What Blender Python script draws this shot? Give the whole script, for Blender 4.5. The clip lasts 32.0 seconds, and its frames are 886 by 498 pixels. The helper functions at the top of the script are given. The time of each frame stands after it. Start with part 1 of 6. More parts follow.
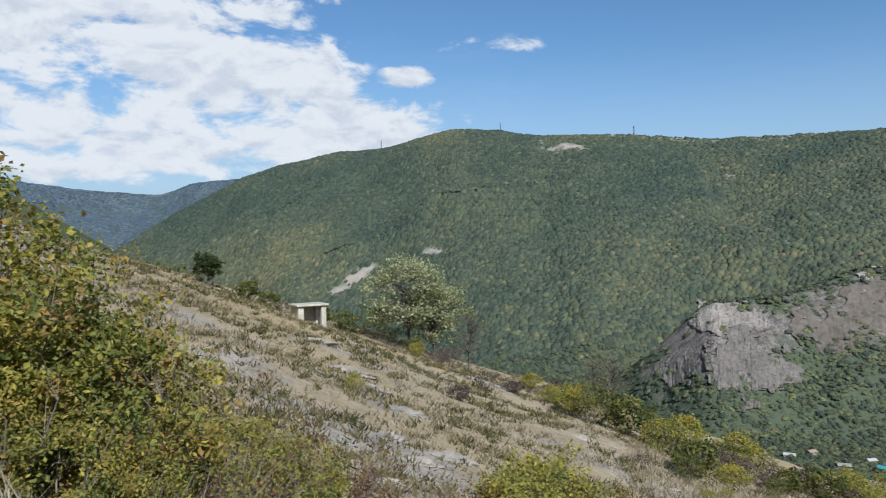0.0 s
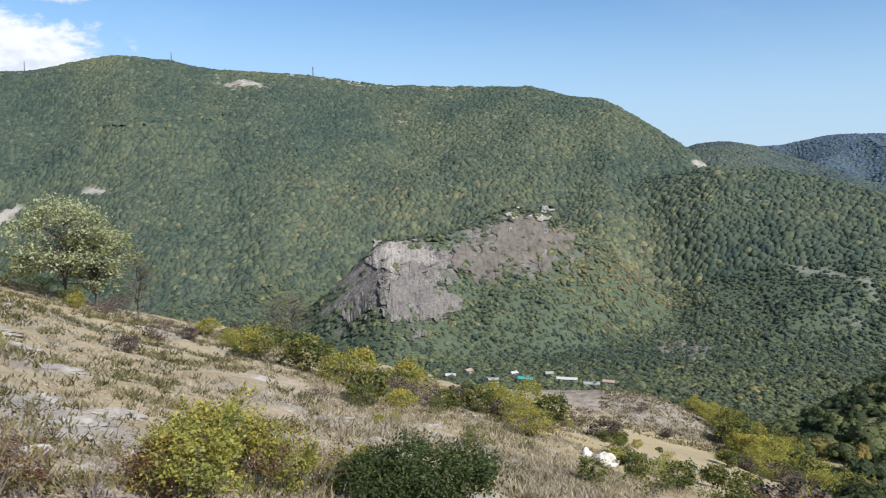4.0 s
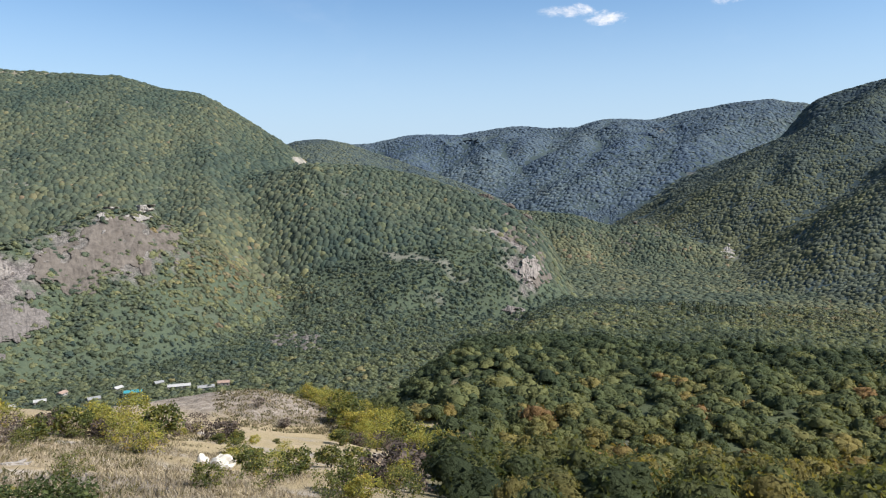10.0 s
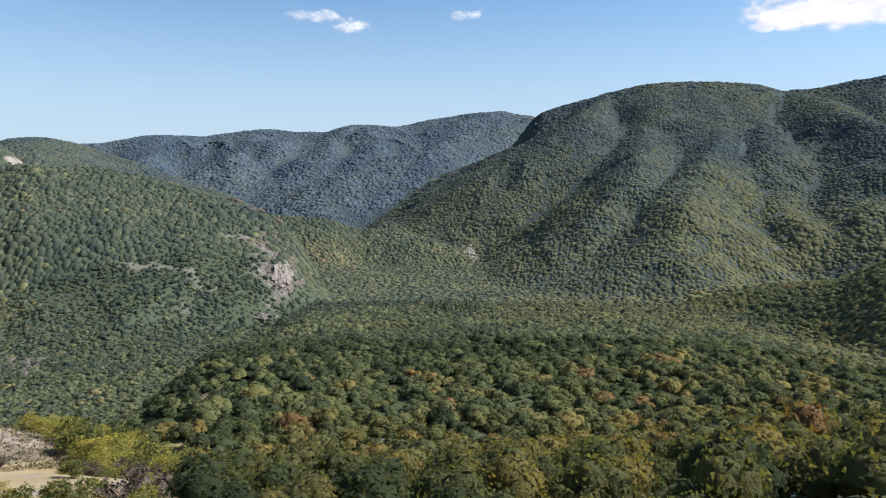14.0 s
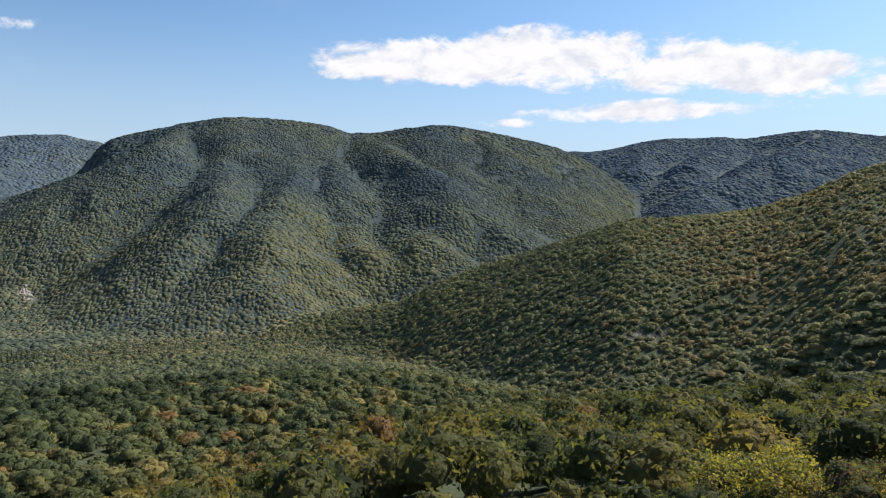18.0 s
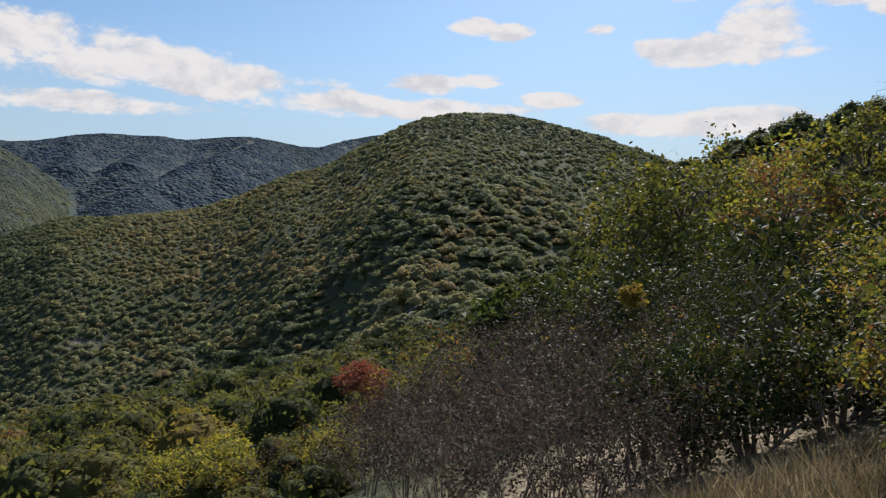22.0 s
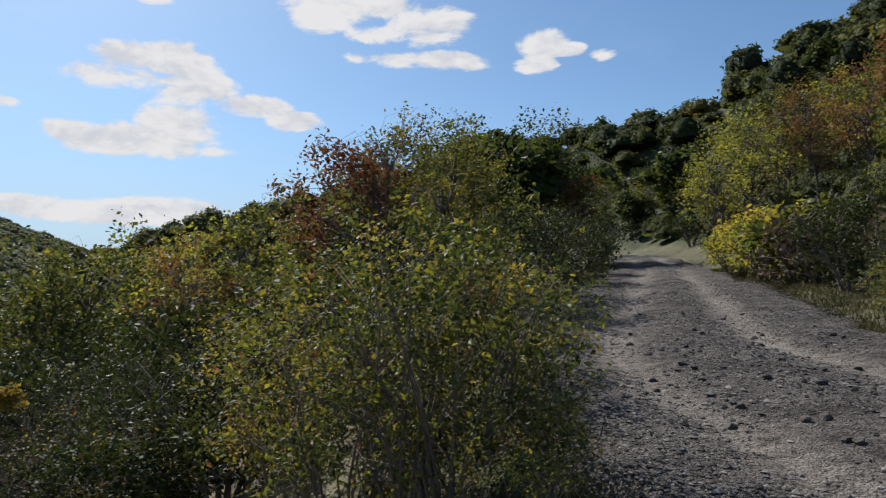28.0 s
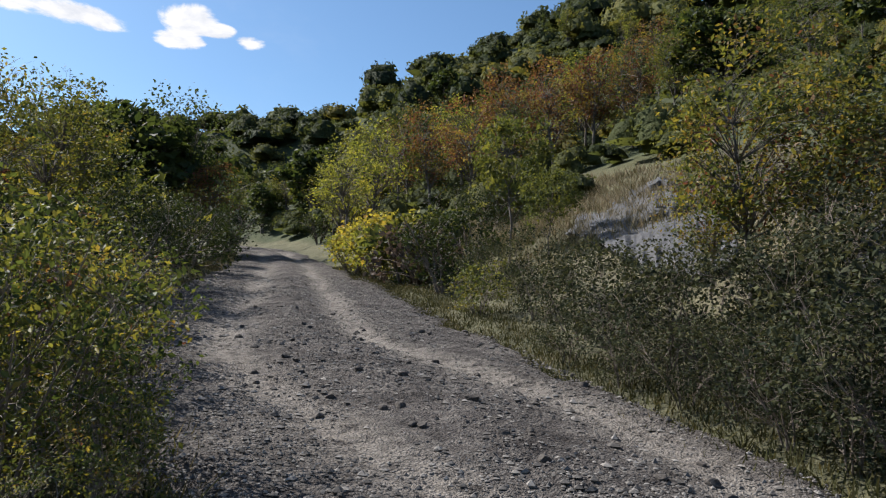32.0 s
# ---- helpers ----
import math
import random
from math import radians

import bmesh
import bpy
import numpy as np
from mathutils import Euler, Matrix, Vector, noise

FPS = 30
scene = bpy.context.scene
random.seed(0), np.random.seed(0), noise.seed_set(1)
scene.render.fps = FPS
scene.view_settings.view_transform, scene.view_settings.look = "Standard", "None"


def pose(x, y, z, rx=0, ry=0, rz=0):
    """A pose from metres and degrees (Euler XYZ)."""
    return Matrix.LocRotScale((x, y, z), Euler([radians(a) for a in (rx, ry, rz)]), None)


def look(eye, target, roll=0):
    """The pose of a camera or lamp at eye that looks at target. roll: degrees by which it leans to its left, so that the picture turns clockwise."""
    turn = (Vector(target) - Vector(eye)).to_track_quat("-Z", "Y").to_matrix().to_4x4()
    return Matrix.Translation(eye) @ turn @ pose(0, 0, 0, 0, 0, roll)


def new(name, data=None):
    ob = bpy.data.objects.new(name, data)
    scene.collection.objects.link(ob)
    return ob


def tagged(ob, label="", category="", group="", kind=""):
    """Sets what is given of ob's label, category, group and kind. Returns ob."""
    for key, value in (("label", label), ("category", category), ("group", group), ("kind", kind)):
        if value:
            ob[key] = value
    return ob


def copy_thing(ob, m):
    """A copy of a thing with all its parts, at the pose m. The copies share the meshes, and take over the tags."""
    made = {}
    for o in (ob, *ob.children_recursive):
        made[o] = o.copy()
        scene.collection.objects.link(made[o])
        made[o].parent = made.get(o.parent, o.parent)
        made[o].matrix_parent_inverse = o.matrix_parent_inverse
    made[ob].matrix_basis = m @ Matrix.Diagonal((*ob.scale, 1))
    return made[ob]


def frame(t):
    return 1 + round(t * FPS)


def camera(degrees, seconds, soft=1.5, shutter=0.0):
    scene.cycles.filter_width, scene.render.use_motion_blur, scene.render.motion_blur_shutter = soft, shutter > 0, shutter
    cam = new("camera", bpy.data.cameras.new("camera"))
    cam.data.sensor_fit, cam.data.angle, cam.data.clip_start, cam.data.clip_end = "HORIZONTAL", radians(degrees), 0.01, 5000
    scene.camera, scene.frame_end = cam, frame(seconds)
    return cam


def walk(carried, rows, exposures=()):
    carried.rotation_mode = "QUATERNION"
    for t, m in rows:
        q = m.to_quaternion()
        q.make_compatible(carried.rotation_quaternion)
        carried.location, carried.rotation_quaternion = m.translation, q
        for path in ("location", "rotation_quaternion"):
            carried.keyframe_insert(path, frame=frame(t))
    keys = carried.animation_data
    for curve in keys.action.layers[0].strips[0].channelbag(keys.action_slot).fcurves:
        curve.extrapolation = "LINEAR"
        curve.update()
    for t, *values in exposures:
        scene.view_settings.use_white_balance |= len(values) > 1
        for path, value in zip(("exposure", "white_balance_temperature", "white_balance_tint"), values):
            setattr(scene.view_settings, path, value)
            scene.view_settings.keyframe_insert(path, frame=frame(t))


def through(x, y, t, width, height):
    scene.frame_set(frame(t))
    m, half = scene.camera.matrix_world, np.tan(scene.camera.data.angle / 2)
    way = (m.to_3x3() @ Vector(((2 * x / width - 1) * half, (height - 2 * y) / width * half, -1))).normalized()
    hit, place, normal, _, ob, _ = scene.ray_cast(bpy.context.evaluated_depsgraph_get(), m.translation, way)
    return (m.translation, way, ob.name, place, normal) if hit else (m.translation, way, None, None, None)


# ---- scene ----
# Camera: held at arm's length by someone who turns on the spot at the outer edge of a mountain track.
cam = camera(62.35, 32.0, soft=1.15, shutter=0.22)
# seconds, turn to the right, tilt, lean (degrees)
TURNS = [
    (0, 0.01, -0.50, 0.75), (0.5, 4.26, -0.39, 0.66), (1, 9.33, -0.68, 0.34),
    (1.5, 12.87, -2.46, 0.33), (2, 15.81, -3.62, 0.50), (2.5, 17.42, -4.53, 0.56),
    (4.5, 28.02, -5.25, -0.41), (5, 31.67, -5.20, -0.81), (5.5, 34.95, -5.22, -0.77),
    (6, 38.27, -5.45, -0.67), (6.5, 40.72, -5.67, -0.63), (7, 42.77, -5.51, -0.53),
    (7.5, 44.75, -5.24, -0.61), (8, 46.86, -5.26, -0.32), (8.5, 48.72, -5.22, 0.16),
    (9, 50.80, -5.51, 0.31), (9.5, 52.51, -5.74, 0.34), (10, 54.77, -5.67, 0.51),
    (10.5, 57.14, -5.26, 0.53), (11, 58.49, -4.84, 0.39), (11.5, 60.20, -4.70, 0.34),
    (12, 61.80, -4.32, 0.45), (12.5, 64.01, -4.20, 0.46), (13, 66.68, -4.54, 0.34),
    (13.5, 70.07, -5.05, 0.13), (15.5, 86.47, -4.86, 0.22), (16, 90.68, -4.00, 0.07),
    (16.5, 96.16, -3.44, -0.22), (17, 100.52, -3.04, -0.56), (17.5, 104.29, -2.86, -0.66),
    (18, 105.86, -2.76, -0.50), (18.5, 107.49, -1.82, -0.48), (19, 115.45, -1.21, 0.27),
    (19.5, 122.28, -0.66, 0.84), (20, 126.15, -0.92, 0.84), (20.5, 130.14, -1.17, 0.66),
    (21, 136.21, -1.59, 0.15), (21.5, 142.86, -1.93, -0.72), (22, 147.50, -2.22, -1.05),
    (22.5, 149.60, -1.89, -1.37), (23, 151.53, -0.33, -1.00), (23.5, 154.17, 1.61, -0.04),
    (24, 157.02, 3.13, 0.25), (24.5, 160.28, 3.34, 0.29), (26.5, 176.72, 5.04, -0.21),
    (27, 181.92, 5.02, -0.01), (27.5, 185.79, 5.04, 0.27), (28, 190.79, 4.97, 0.50),
    (28.5, 194.88, 5.01, 0.89), (29, 198.05, 4.86, 1.04), (29.5, 200.80, 4.59, 1.11),
    (30, 204.50, 4.48, 1.30), (30.5, 208.41, 4.98, 1.15), (31, 213.55, 5.35, 0.03),
    (31.5, 216.96, 5.15, -1.25), (32, 219.29, 4.72, -1.81),
]
EYE = (0.0, 0.0, 1.6)
ARM = 0.42
walk(cam, [(t, pose(ARM * math.sin(radians(a)), ARM * math.cos(radians(a)), EYE[2], 90 + p, r, -a)) for t, a, p, r in TURNS],
     exposures=[(0.0, 0.52, 6000, 8), (2.5, 0.72, 6050, 9), (6.0, 0.95, 6250, 11), (13.0, 0.92, 6400, 12), (17.0, 0.88, 6500, 13), (20.0, 0.60, 6600, 13),
                (23.0, 0.46, 6700, 13), (24.5, 0.36, 6650, 12), (28.0, 0.50, 6550, 11), (30.0, 0.64, 6550, 11), (32.0, 0.90, 6550, 11)])

# ---- light ----
SUN_AZ, SUN_EL = 160.0, 42.0   # compass degrees from +y, clockwise


def aim(a, e=0.0):
    """The unit vector at compass angle a and height angle e."""
    a, e = radians(a), radians(e)
    return Vector((math.sin(a) * math.cos(e), math.cos(a) * math.cos(e), math.sin(e)))


sun = new("sun", bpy.data.lights.new("sun", "SUN"))
sun.data.energy, sun.data.angle, sun.data.color = 4.8, radians(0.6), (1.0, 0.965, 0.91)
sun.matrix_world = look((0, 0, 300), Vector((0, 0, 300)) - aim(SUN_AZ, SUN_EL))


class Nodes:
    """Short hand for a node tree."""

    def __init__(self, tree):
        self.tree = tree
        tree.nodes.clear()

    def add(self, kind, **values):
        n = self.tree.nodes.new(kind)
        for k, v in values.items():
            setattr(n, k, v)
        return n

    def put(self, socket, value):
        if isinstance(value, bpy.types.NodeSocket):
            self.tree.links.new(value, socket)
        else:
            socket.default_value = value

    def math(self, op, a, b=0.0, c=0.0, clamp=False):
        n = self.add("ShaderNodeMath", operation=op, use_clamp=clamp)
        for i, v in enumerate((a, b, c)):
            self.put(n.inputs[i], v)
        return n.outputs[0]

    def vec(self, op, a, b=(0, 0, 0)):
        n = self.add("ShaderNodeVectorMath", operation=op)
        self.put(n.inputs[0], a), self.put(n.inputs[1], b)
        return n.outputs[1] if op in ("DOT_PRODUCT", "LENGTH") else n.outputs[0]

    def noise(self, vector, scale, detail=4.0, rough=0.55, distortion=0.0):
        n = self.add("ShaderNodeTexNoise")
        self.put(n.inputs["Vector"], vector)
        for k, v in (("Scale", scale), ("Detail", detail), ("Roughness", rough), ("Distortion", distortion)):
            n.inputs[k].default_value = v
        return n.outputs["Fac"]

    def ramp(self, fac, *stops):
        n = self.add("ShaderNodeValToRGB")
        self.put(n.inputs[0], fac)
        e = n.color_ramp.elements
        while len(e) < len(stops):
            e.new(0.5)
        for el, (p, c) in zip(e, stops):
            el.position, el.color = p, (*c, 1) if len(c) == 3 else c
        return n.outputs[0]

    def mix(self, fac, a, b, blend="MIX"):
        n = self.add("ShaderNodeMix", data_type="RGBA", blend_type=blend)
        self.put(n.inputs[0], fac)
        for i, v in ((6, a), (7, b)):
            self.put(n.inputs[i], (*v, 1) if isinstance(v, tuple) and len(v) == 3 else v)
        return n.outputs[2]

    def smooth(self, x, lo, hi):
        n = self.add("ShaderNodeMapRange", interpolation_type="SMOOTHSTEP")
        self.put(n.inputs[0], x), self.put(n.inputs[1], lo), self.put(n.inputs[2], hi)
        return n.outputs[0]


# sky with fair-weather clouds: centre (compass, height), half width, half height, weight
CLOUDS = [
    (331, 15.5, 13, 4.5, 1.0), (343, 12, 9, 4, 1.0), (351, 8.6, 9, 2.6, 1.0), (337, 6.8, 11, 2.0, 0.9),
    (329, 9.5, 7, 2.0, 0.9), (348, 17, 2.5, 1.1, 0.75), (352, 18.6, 1.8, 0.9, 0.75), (357.2, 12.6, 2.0, 0.8, 0.8),
    (3.6, 15.0, 4.0, 0.7, 0.35), (65, 12.0, 2.4, 0.5, 0.45), (67.3, 11.4, 2.0, 0.5, 0.45), (76, 12.4, 1.6, 0.5, 0.36),
    (99, 11.2, 4, 1.1, 0.9), (104, 11.6, 6, 1.6, 1.0), (110, 12.0, 6.5, 2.0, 1.0), (117, 11.5, 7, 1.8, 1.0), (124, 11.0, 7, 1.6, 1.0),
    (131, 9.9, 7, 1.2, 1.0), (138, 8.9, 6, 0.9, 0.95), (121, 7.8, 9, 0.7, 0.8), (110.6, 7.0, 2.5, 0.4, 0.8), (145, 8.6, 6, 0.7, 0.9), (150.5, 8.5, 4, 0.6, 0.8),
    (149.6, 14.7, 1.9, 0.65, 0.95), (152.3, 14.3, 1.6, 0.65, 0.95), (145.5, 10.4, 2.6, 0.7, 0.95), (150.4, 10.7, 2.2, 0.5, 0.9), (155.5, 9.3, 2.2, 0.5, 0.9),
    (163, 7.4, 5, 0.8, 1.0), (168.5, 7.4, 6, 1.1, 1.0), (159.3, 14.4, 1.2, 0.4, 0.8),
    (170.6, 18.3, 2.8, 1.3, 1.0), (167, 18.3, 2.2, 1.0, 0.95), (166.5, 17.0, 3.2, 0.9, 1.0), (171.5, 16.4, 3.4, 1.4, 1.0), (175.5, 15.6, 3.0, 0.8, 1.0),
    (171, 13.6, 3.2, 2.0, 1.0), (167.5, 12.6, 4.2, 1.1, 1.0), (163.3, 13.0, 1.8, 0.8, 0.95), (172, 11.9, 2.6, 0.8, 0.95), (179.2, 14.6, 2.0, 0.7, 0.95),
    (181, 23.0, 2.6, 1.5, 1.0), (185, 23.2, 3.0, 1.2, 1.0), (189.5, 22.0, 3.2, 1.5, 1.0), (186.5, 21.3, 2.6, 0.8, 0.9), (187, 19.5, 3.2, 0.6, 0.95), (191, 19.4, 3.4, 0.7, 0.95),
    (199, 20.3, 1.7, 1.0, 1.0), (198.4, 18.9, 1.5, 0.6, 0.95), (201, 19.8, 1.2, 0.5, 0.9), (203.6, 19.3, 1.0, 0.5, 0.85), (168.4, 22.6, 1.6, 0.5, 0.9),
    (250, 40, 20, 6, 0.8), (290, 25, 16, 4, 0.9), (30, 38, 10, 2, 0.6), (230, 55, 18, 6, 0.8),
]
world = bpy.data.worlds.new("sky")
scene.world = world
world.use_nodes = True
w = Nodes(world.node_tree)
sky = w.add("ShaderNodeTexSky", sky_type="NISHITA", sun_disc=False, sun_elevation=radians(SUN_EL),
            sun_rotation=radians(SUN_AZ), altitude=600.0, air_density=1.0, dust_density=0.9, ozone_density=1.6)
way = w.add("ShaderNodeTexCoord").outputs["Generated"]
sep = w.add("ShaderNodeSeparateXYZ")
w.put(sep.inputs[0], way)
height = sep.outputs[2]
flat = w.add("ShaderNodeMapping")
w.put(flat.inputs[0], way)
flat.inputs["Scale"].default_value = (1, 1, 2.1)
puff = w.noise(flat.outputs[0], 11.0, 9.0, 0.62, 0.25)
lit = w.noise(w.vec("ADD", flat.outputs[0], tuple(aim(SUN_AZ, 60) * 0.022)), 11.0, 5.0, 0.55, 0.25)
body = 0.0
for ca, ce, wa, he, weight in CLOUDS:
    up = aim(ca, ce + 90)
    side = aim(ca + 90)
    c = aim(ca, ce)
    rel = w.vec("SUBTRACT", way, tuple(c))
    u = w.math("MULTIPLY", w.vec("DOT_PRODUCT", rel, tuple(side)), 1 / radians(wa))
    v = w.math("MULTIPLY", w.vec("DOT_PRODUCT", rel, tuple(up)), 1 / radians(he))
    k = w.math("ADD", w.math("MULTIPLY", u, u), w.math("MULTIPLY", v, v))
    m = w.math("MULTIPLY_ADD", k, -0.5 * weight, weight, clamp=True)
    body = w.math("MAXIMUM", body, m)
dens = w.math("ADD", body, w.math("MULTIPLY_ADD", puff, 2.9, -1.42))
cover = w.math("MULTIPLY", w.smooth(dens, 0.30, 0.78), w.smooth(body, 0.0, 0.25))
veil = w.math("MULTIPLY", w.smooth(w.noise(flat.outputs[0], 3.0, 6.0, 0.65), 0.52, 0.8), 0.10)
shade = w.smooth(w.math("SUBTRACT", lit, puff), -0.07, 0.16)
tone = w.mix(shade, (7.8, 7.85, 8.0), (6.0, 6.3, 6.9))
air = w.mix(w.math("MULTIPLY", w.smooth(height, 0.28, 0.0), 0.85), w.mix(1.0, sky.outputs[0], (0.80, 1.01, 1.13), "MULTIPLY"), (4.2, 5.3, 6.5))
col = w.mix(w.math("MAXIMUM", cover, veil), air, tone)
bg = w.add("ShaderNodeBackground")
w.put(bg.inputs[0], col)
bg.inputs[1].default_value = 0.072
w.put(w.add("ShaderNodeOutputWorld").inputs[0], bg.outputs[0])


# ---- materials ----
def material(name):
    m = bpy.data.materials.new(name)
    m.use_nodes = True
    n = Nodes(m.node_tree)
    n.out = n.add("ShaderNodeOutputMaterial").inputs[0]
    n.at = n.add("ShaderNodeNewGeometry").outputs["Position"]
    return m, n


def surface(n, colour, rough=0.9, bump=None, depth=0.02, strength=0.6, metal=0.0, spec=0.3):
    b = n.add("ShaderNodeBsdfPrincipled")
    n.put(b.inputs["Base Color"], colour if not isinstance(colour, tuple) else (*colour, 1))
    n.put(b.inputs["Roughness"], rough)
    b.inputs["Metallic"].default_value = metal
    b.inputs["Specular IOR Level"].default_value = spec
    if bump is not None:
        k = n.add("ShaderNodeBump")
        k.inputs["Strength"].default_value, k.inputs["Distance"].default_value = strength, depth
        n.put(k.inputs["Height"], bump)
        n.put(b.inputs["Normal"], k.outputs[0])
    n.put(n.out, b.outputs[0])
    return b


def attribute(n, name):
    return n.add("ShaderNodeAttribute", attribute_name=name)


def foliage(name, *stops, through=0.35, grain=0.9, dull=0.35, scale=1.0, relief=0.0, glow=(1.35, 1.25, 0.6), single=0.5, strength=1.0):
    """Leaves: the attribute 'tint' picks a colour, fine noise breaks it up, and some light comes through."""
    m, n = material(name)
    t = attribute(n, "tint").outputs["Fac"]
    fine = n.noise(n.at, grain, 3.0, 0.6)
    wide = n.noise(n.at, 0.06 * scale, 2.0)
    isle = n.add("ShaderNodeNewGeometry").outputs["Random Per Island"]
    pick = n.math("ADD", t, n.math("MULTIPLY_ADD", fine, 0.16, -0.08))
    pick = n.math("ADD", pick, n.math("MULTIPLY_ADD", isle, 0.10, -0.05), clamp=True)
    c = n.ramp(pick, *stops)
    c = n.mix(1.0, c, n.ramp(n.math("ADD", n.math("MULTIPLY_ADD", isle, single, 0.25 - 0.5 * single), n.math("MULTIPLY_ADD", wide, 0.5, 0.0)),
                             (0.2, (0.62, 0.62, 0.66)), (0.8, (1.25, 1.22, 1.1))), "MULTIPLY")
    d = n.add("ShaderNodeBsdfPrincipled")
    n.put(d.inputs["Base Color"], c)
    d.inputs["Roughness"].default_value, d.inputs["Specular IOR Level"].default_value = 0.55, dull
    if relief:
        k = n.add("ShaderNodeBump")
        k.inputs["Strength"].default_value, k.inputs["Distance"].default_value = strength, relief
        n.put(k.inputs["Height"], n.noise(n.at, 1.1 / relief, 5.0, 0.65))
        n.put(d.inputs["Normal"], k.outputs[0])
    tr = n.add("ShaderNodeBsdfTranslucent")
    n.put(tr.inputs[0], n.mix(1.0, c, glow, "MULTIPLY"))
    mx = n.add("ShaderNodeMixShader")
    mx.inputs[0].default_value = through
    n.put(mx.inputs[1], d.outputs[0]), n.put(mx.inputs[2], tr.outputs[0])
    n.put(n.out, mx.outputs[0])
    return m


# tint: 0 dark green, 0.5 mid green, 0.75 yellow green, 0.9 ochre, 1 rust
LEAF = ((0.0, (0.036, 0.056, 0.024)), (0.35, (0.070, 0.092, 0.036)), (0.6, (0.140, 0.148, 0.046)),
        (0.78, (0.250, 0.212, 0.054)), (0.9, (0.180, 0.118, 0.056)), (1.0, (0.112, 0.048, 0.044)))
WOODS = ((0.0, (0.046, 0.062, 0.036)), (0.35, (0.088, 0.106, 0.052)), (0.65, (0.142, 0.148, 0.064)),
         (0.88, (0.220, 0.180, 0.066)), (1.0, (0.20, 0.128, 0.062)))
# paler than WOODS: haze and backlight on the hill put into leaf colour
OLIVE = ((0.0, (0.090, 0.115, 0.082)), (0.4, (0.170, 0.192, 0.113)), (0.7, (0.241, 0.247, 0.132)), (1.0, (0.283, 0.227, 0.123)))
LEMON = ((0.0, (0.11, 0.14, 0.048)), (0.5, (0.235, 0.245, 0.066)), (0.8, (0.37, 0.32, 0.075)), (1.0, (0.30, 0.19, 0.07)))
# bluer than WOODS: slight haze mixed into the hillside leaf colours
HILLS = ((0.0, (0.046, 0.066, 0.055)), (0.4, (0.076, 0.091, 0.064)), (0.7, (0.115, 0.120, 0.072)),
         (0.9, (0.148, 0.133, 0.079)), (1.0, (0.150, 0.118, 0.081)))
# the next two palettes are blued: aerial haze put into the far leaf colours
DOME_HAZE = ((0.0, (0.050, 0.069, 0.083)), (0.45, (0.076, 0.092, 0.078)), (1.0, (0.108, 0.112, 0.065)))
FAR_HAZE = ((0.0, (0.067, 0.094, 0.130)), (0.5, (0.083, 0.110, 0.132)), (1.0, (0.107, 0.127, 0.126)))
leaf_mat = foliage("leaves", *LEAF, through=0.42, grain=3.0, dull=0.1)
woods_mat = foliage("woodland leaves", *WOODS, through=0.46, grain=0.6, dull=0.03, relief=0.8, single=0.22)
olive_mat = foliage("olive hill woodland", *OLIVE, through=0.46, glow=(1.2, 1.15, 0.8), grain=0.4, dull=0.02, relief=0.9, single=0.3, strength=0.6)
mid_mat = foliage("mid-distance woodland leaves", *WOODS, through=0.3, grain=0.6, dull=0.02, relief=0.8, single=0.22)
bench_mat = foliage("valley woodland leaves", *WOODS, through=0.24, grain=0.6, dull=0.02, relief=0.8, single=0.25)
lemon_mat = foliage("yellowing leaves", *LEMON, through=0.45, grain=3.0, dull=0.1)
withered_mat = foliage("withered leaves", (0.0, (0.036, 0.032, 0.029)), (0.6, (0.086, 0.071, 0.061)), (1.0, (0.145, 0.112, 0.090)), through=0.2, grain=3.0, dull=0.05, glow=(1.0, 0.9, 0.8))
# LEAF scaled down: the bushes' shade is put into the leaf colour
shade_leaf_mat = foliage("leaves darkened for shade", *((p, tuple(0.62 * q for q in c)) for p, c in LEAF), through=0.28, grain=3.0, dull=0.1)
red_leaf_mat = foliage("rust-red leaves", (0.0, (0.16, 0.06, 0.04)), (1.0, (0.26, 0.10, 0.07)), through=0.4, grain=3.0, dull=0.1, glow=(1.2, 0.9, 0.7))
dusty_leaf_mat = foliage("dusty olive leaves", (0.0, (0.026, 0.034, 0.022)), (0.5, (0.054, 0.062, 0.038)), (1.0, (0.115, 0.112, 0.060)), through=0.25, grain=3.0, dull=0.03, glow=(1.15, 1.1, 0.7))
hill_mat = foliage("hillside woodland", *HILLS, through=0.10, grain=0.3, dull=0.02, relief=1.2, single=0.35, strength=0.6)
# far dome woodland, its base colour blued to stand in for haze
dome_haze_mat = foliage("hill woodland with painted haze", *DOME_HAZE, through=0.08, grain=0.15, dull=0.0, scale=0.4, relief=1.5, glow=(1.0, 1.0, 0.9), single=0.3, strength=0.35)
pale_leaf_mat = foliage("pale leaves", (0.0, (0.15, 0.18, 0.075)), (0.5, (0.26, 0.29, 0.165)), (1.0, (0.40, 0.40, 0.25)), through=0.4, grain=3.0, dull=0.15)
# farthest woodland, haze blue painted into its base colour
far_haze_mat = foliage("distant woodland with painted haze", *FAR_HAZE, through=0.08, grain=0.12, dull=0.0, scale=0.2, relief=1.5, glow=(0.95, 1.0, 1.05), single=0.25, strength=0.3)


def simple(name, lo, hi, scale, rough=0.9, depth=0.02, strength=0.6, detail=6.0, stain=0.3, metal=0.0):
    m, n = material(name)
    f = n.noise(n.at, scale, detail, 0.62)
    g = n.noise(n.at, scale * 0.13, 3.0)
    k = n.math("ADD", n.math("MULTIPLY", f, 1 - stain), n.math("MULTIPLY", g, stain))
    surface(n, n.ramp(k, (0.32, lo), (0.68, hi)), rough, f, depth, strength, metal)
    return m


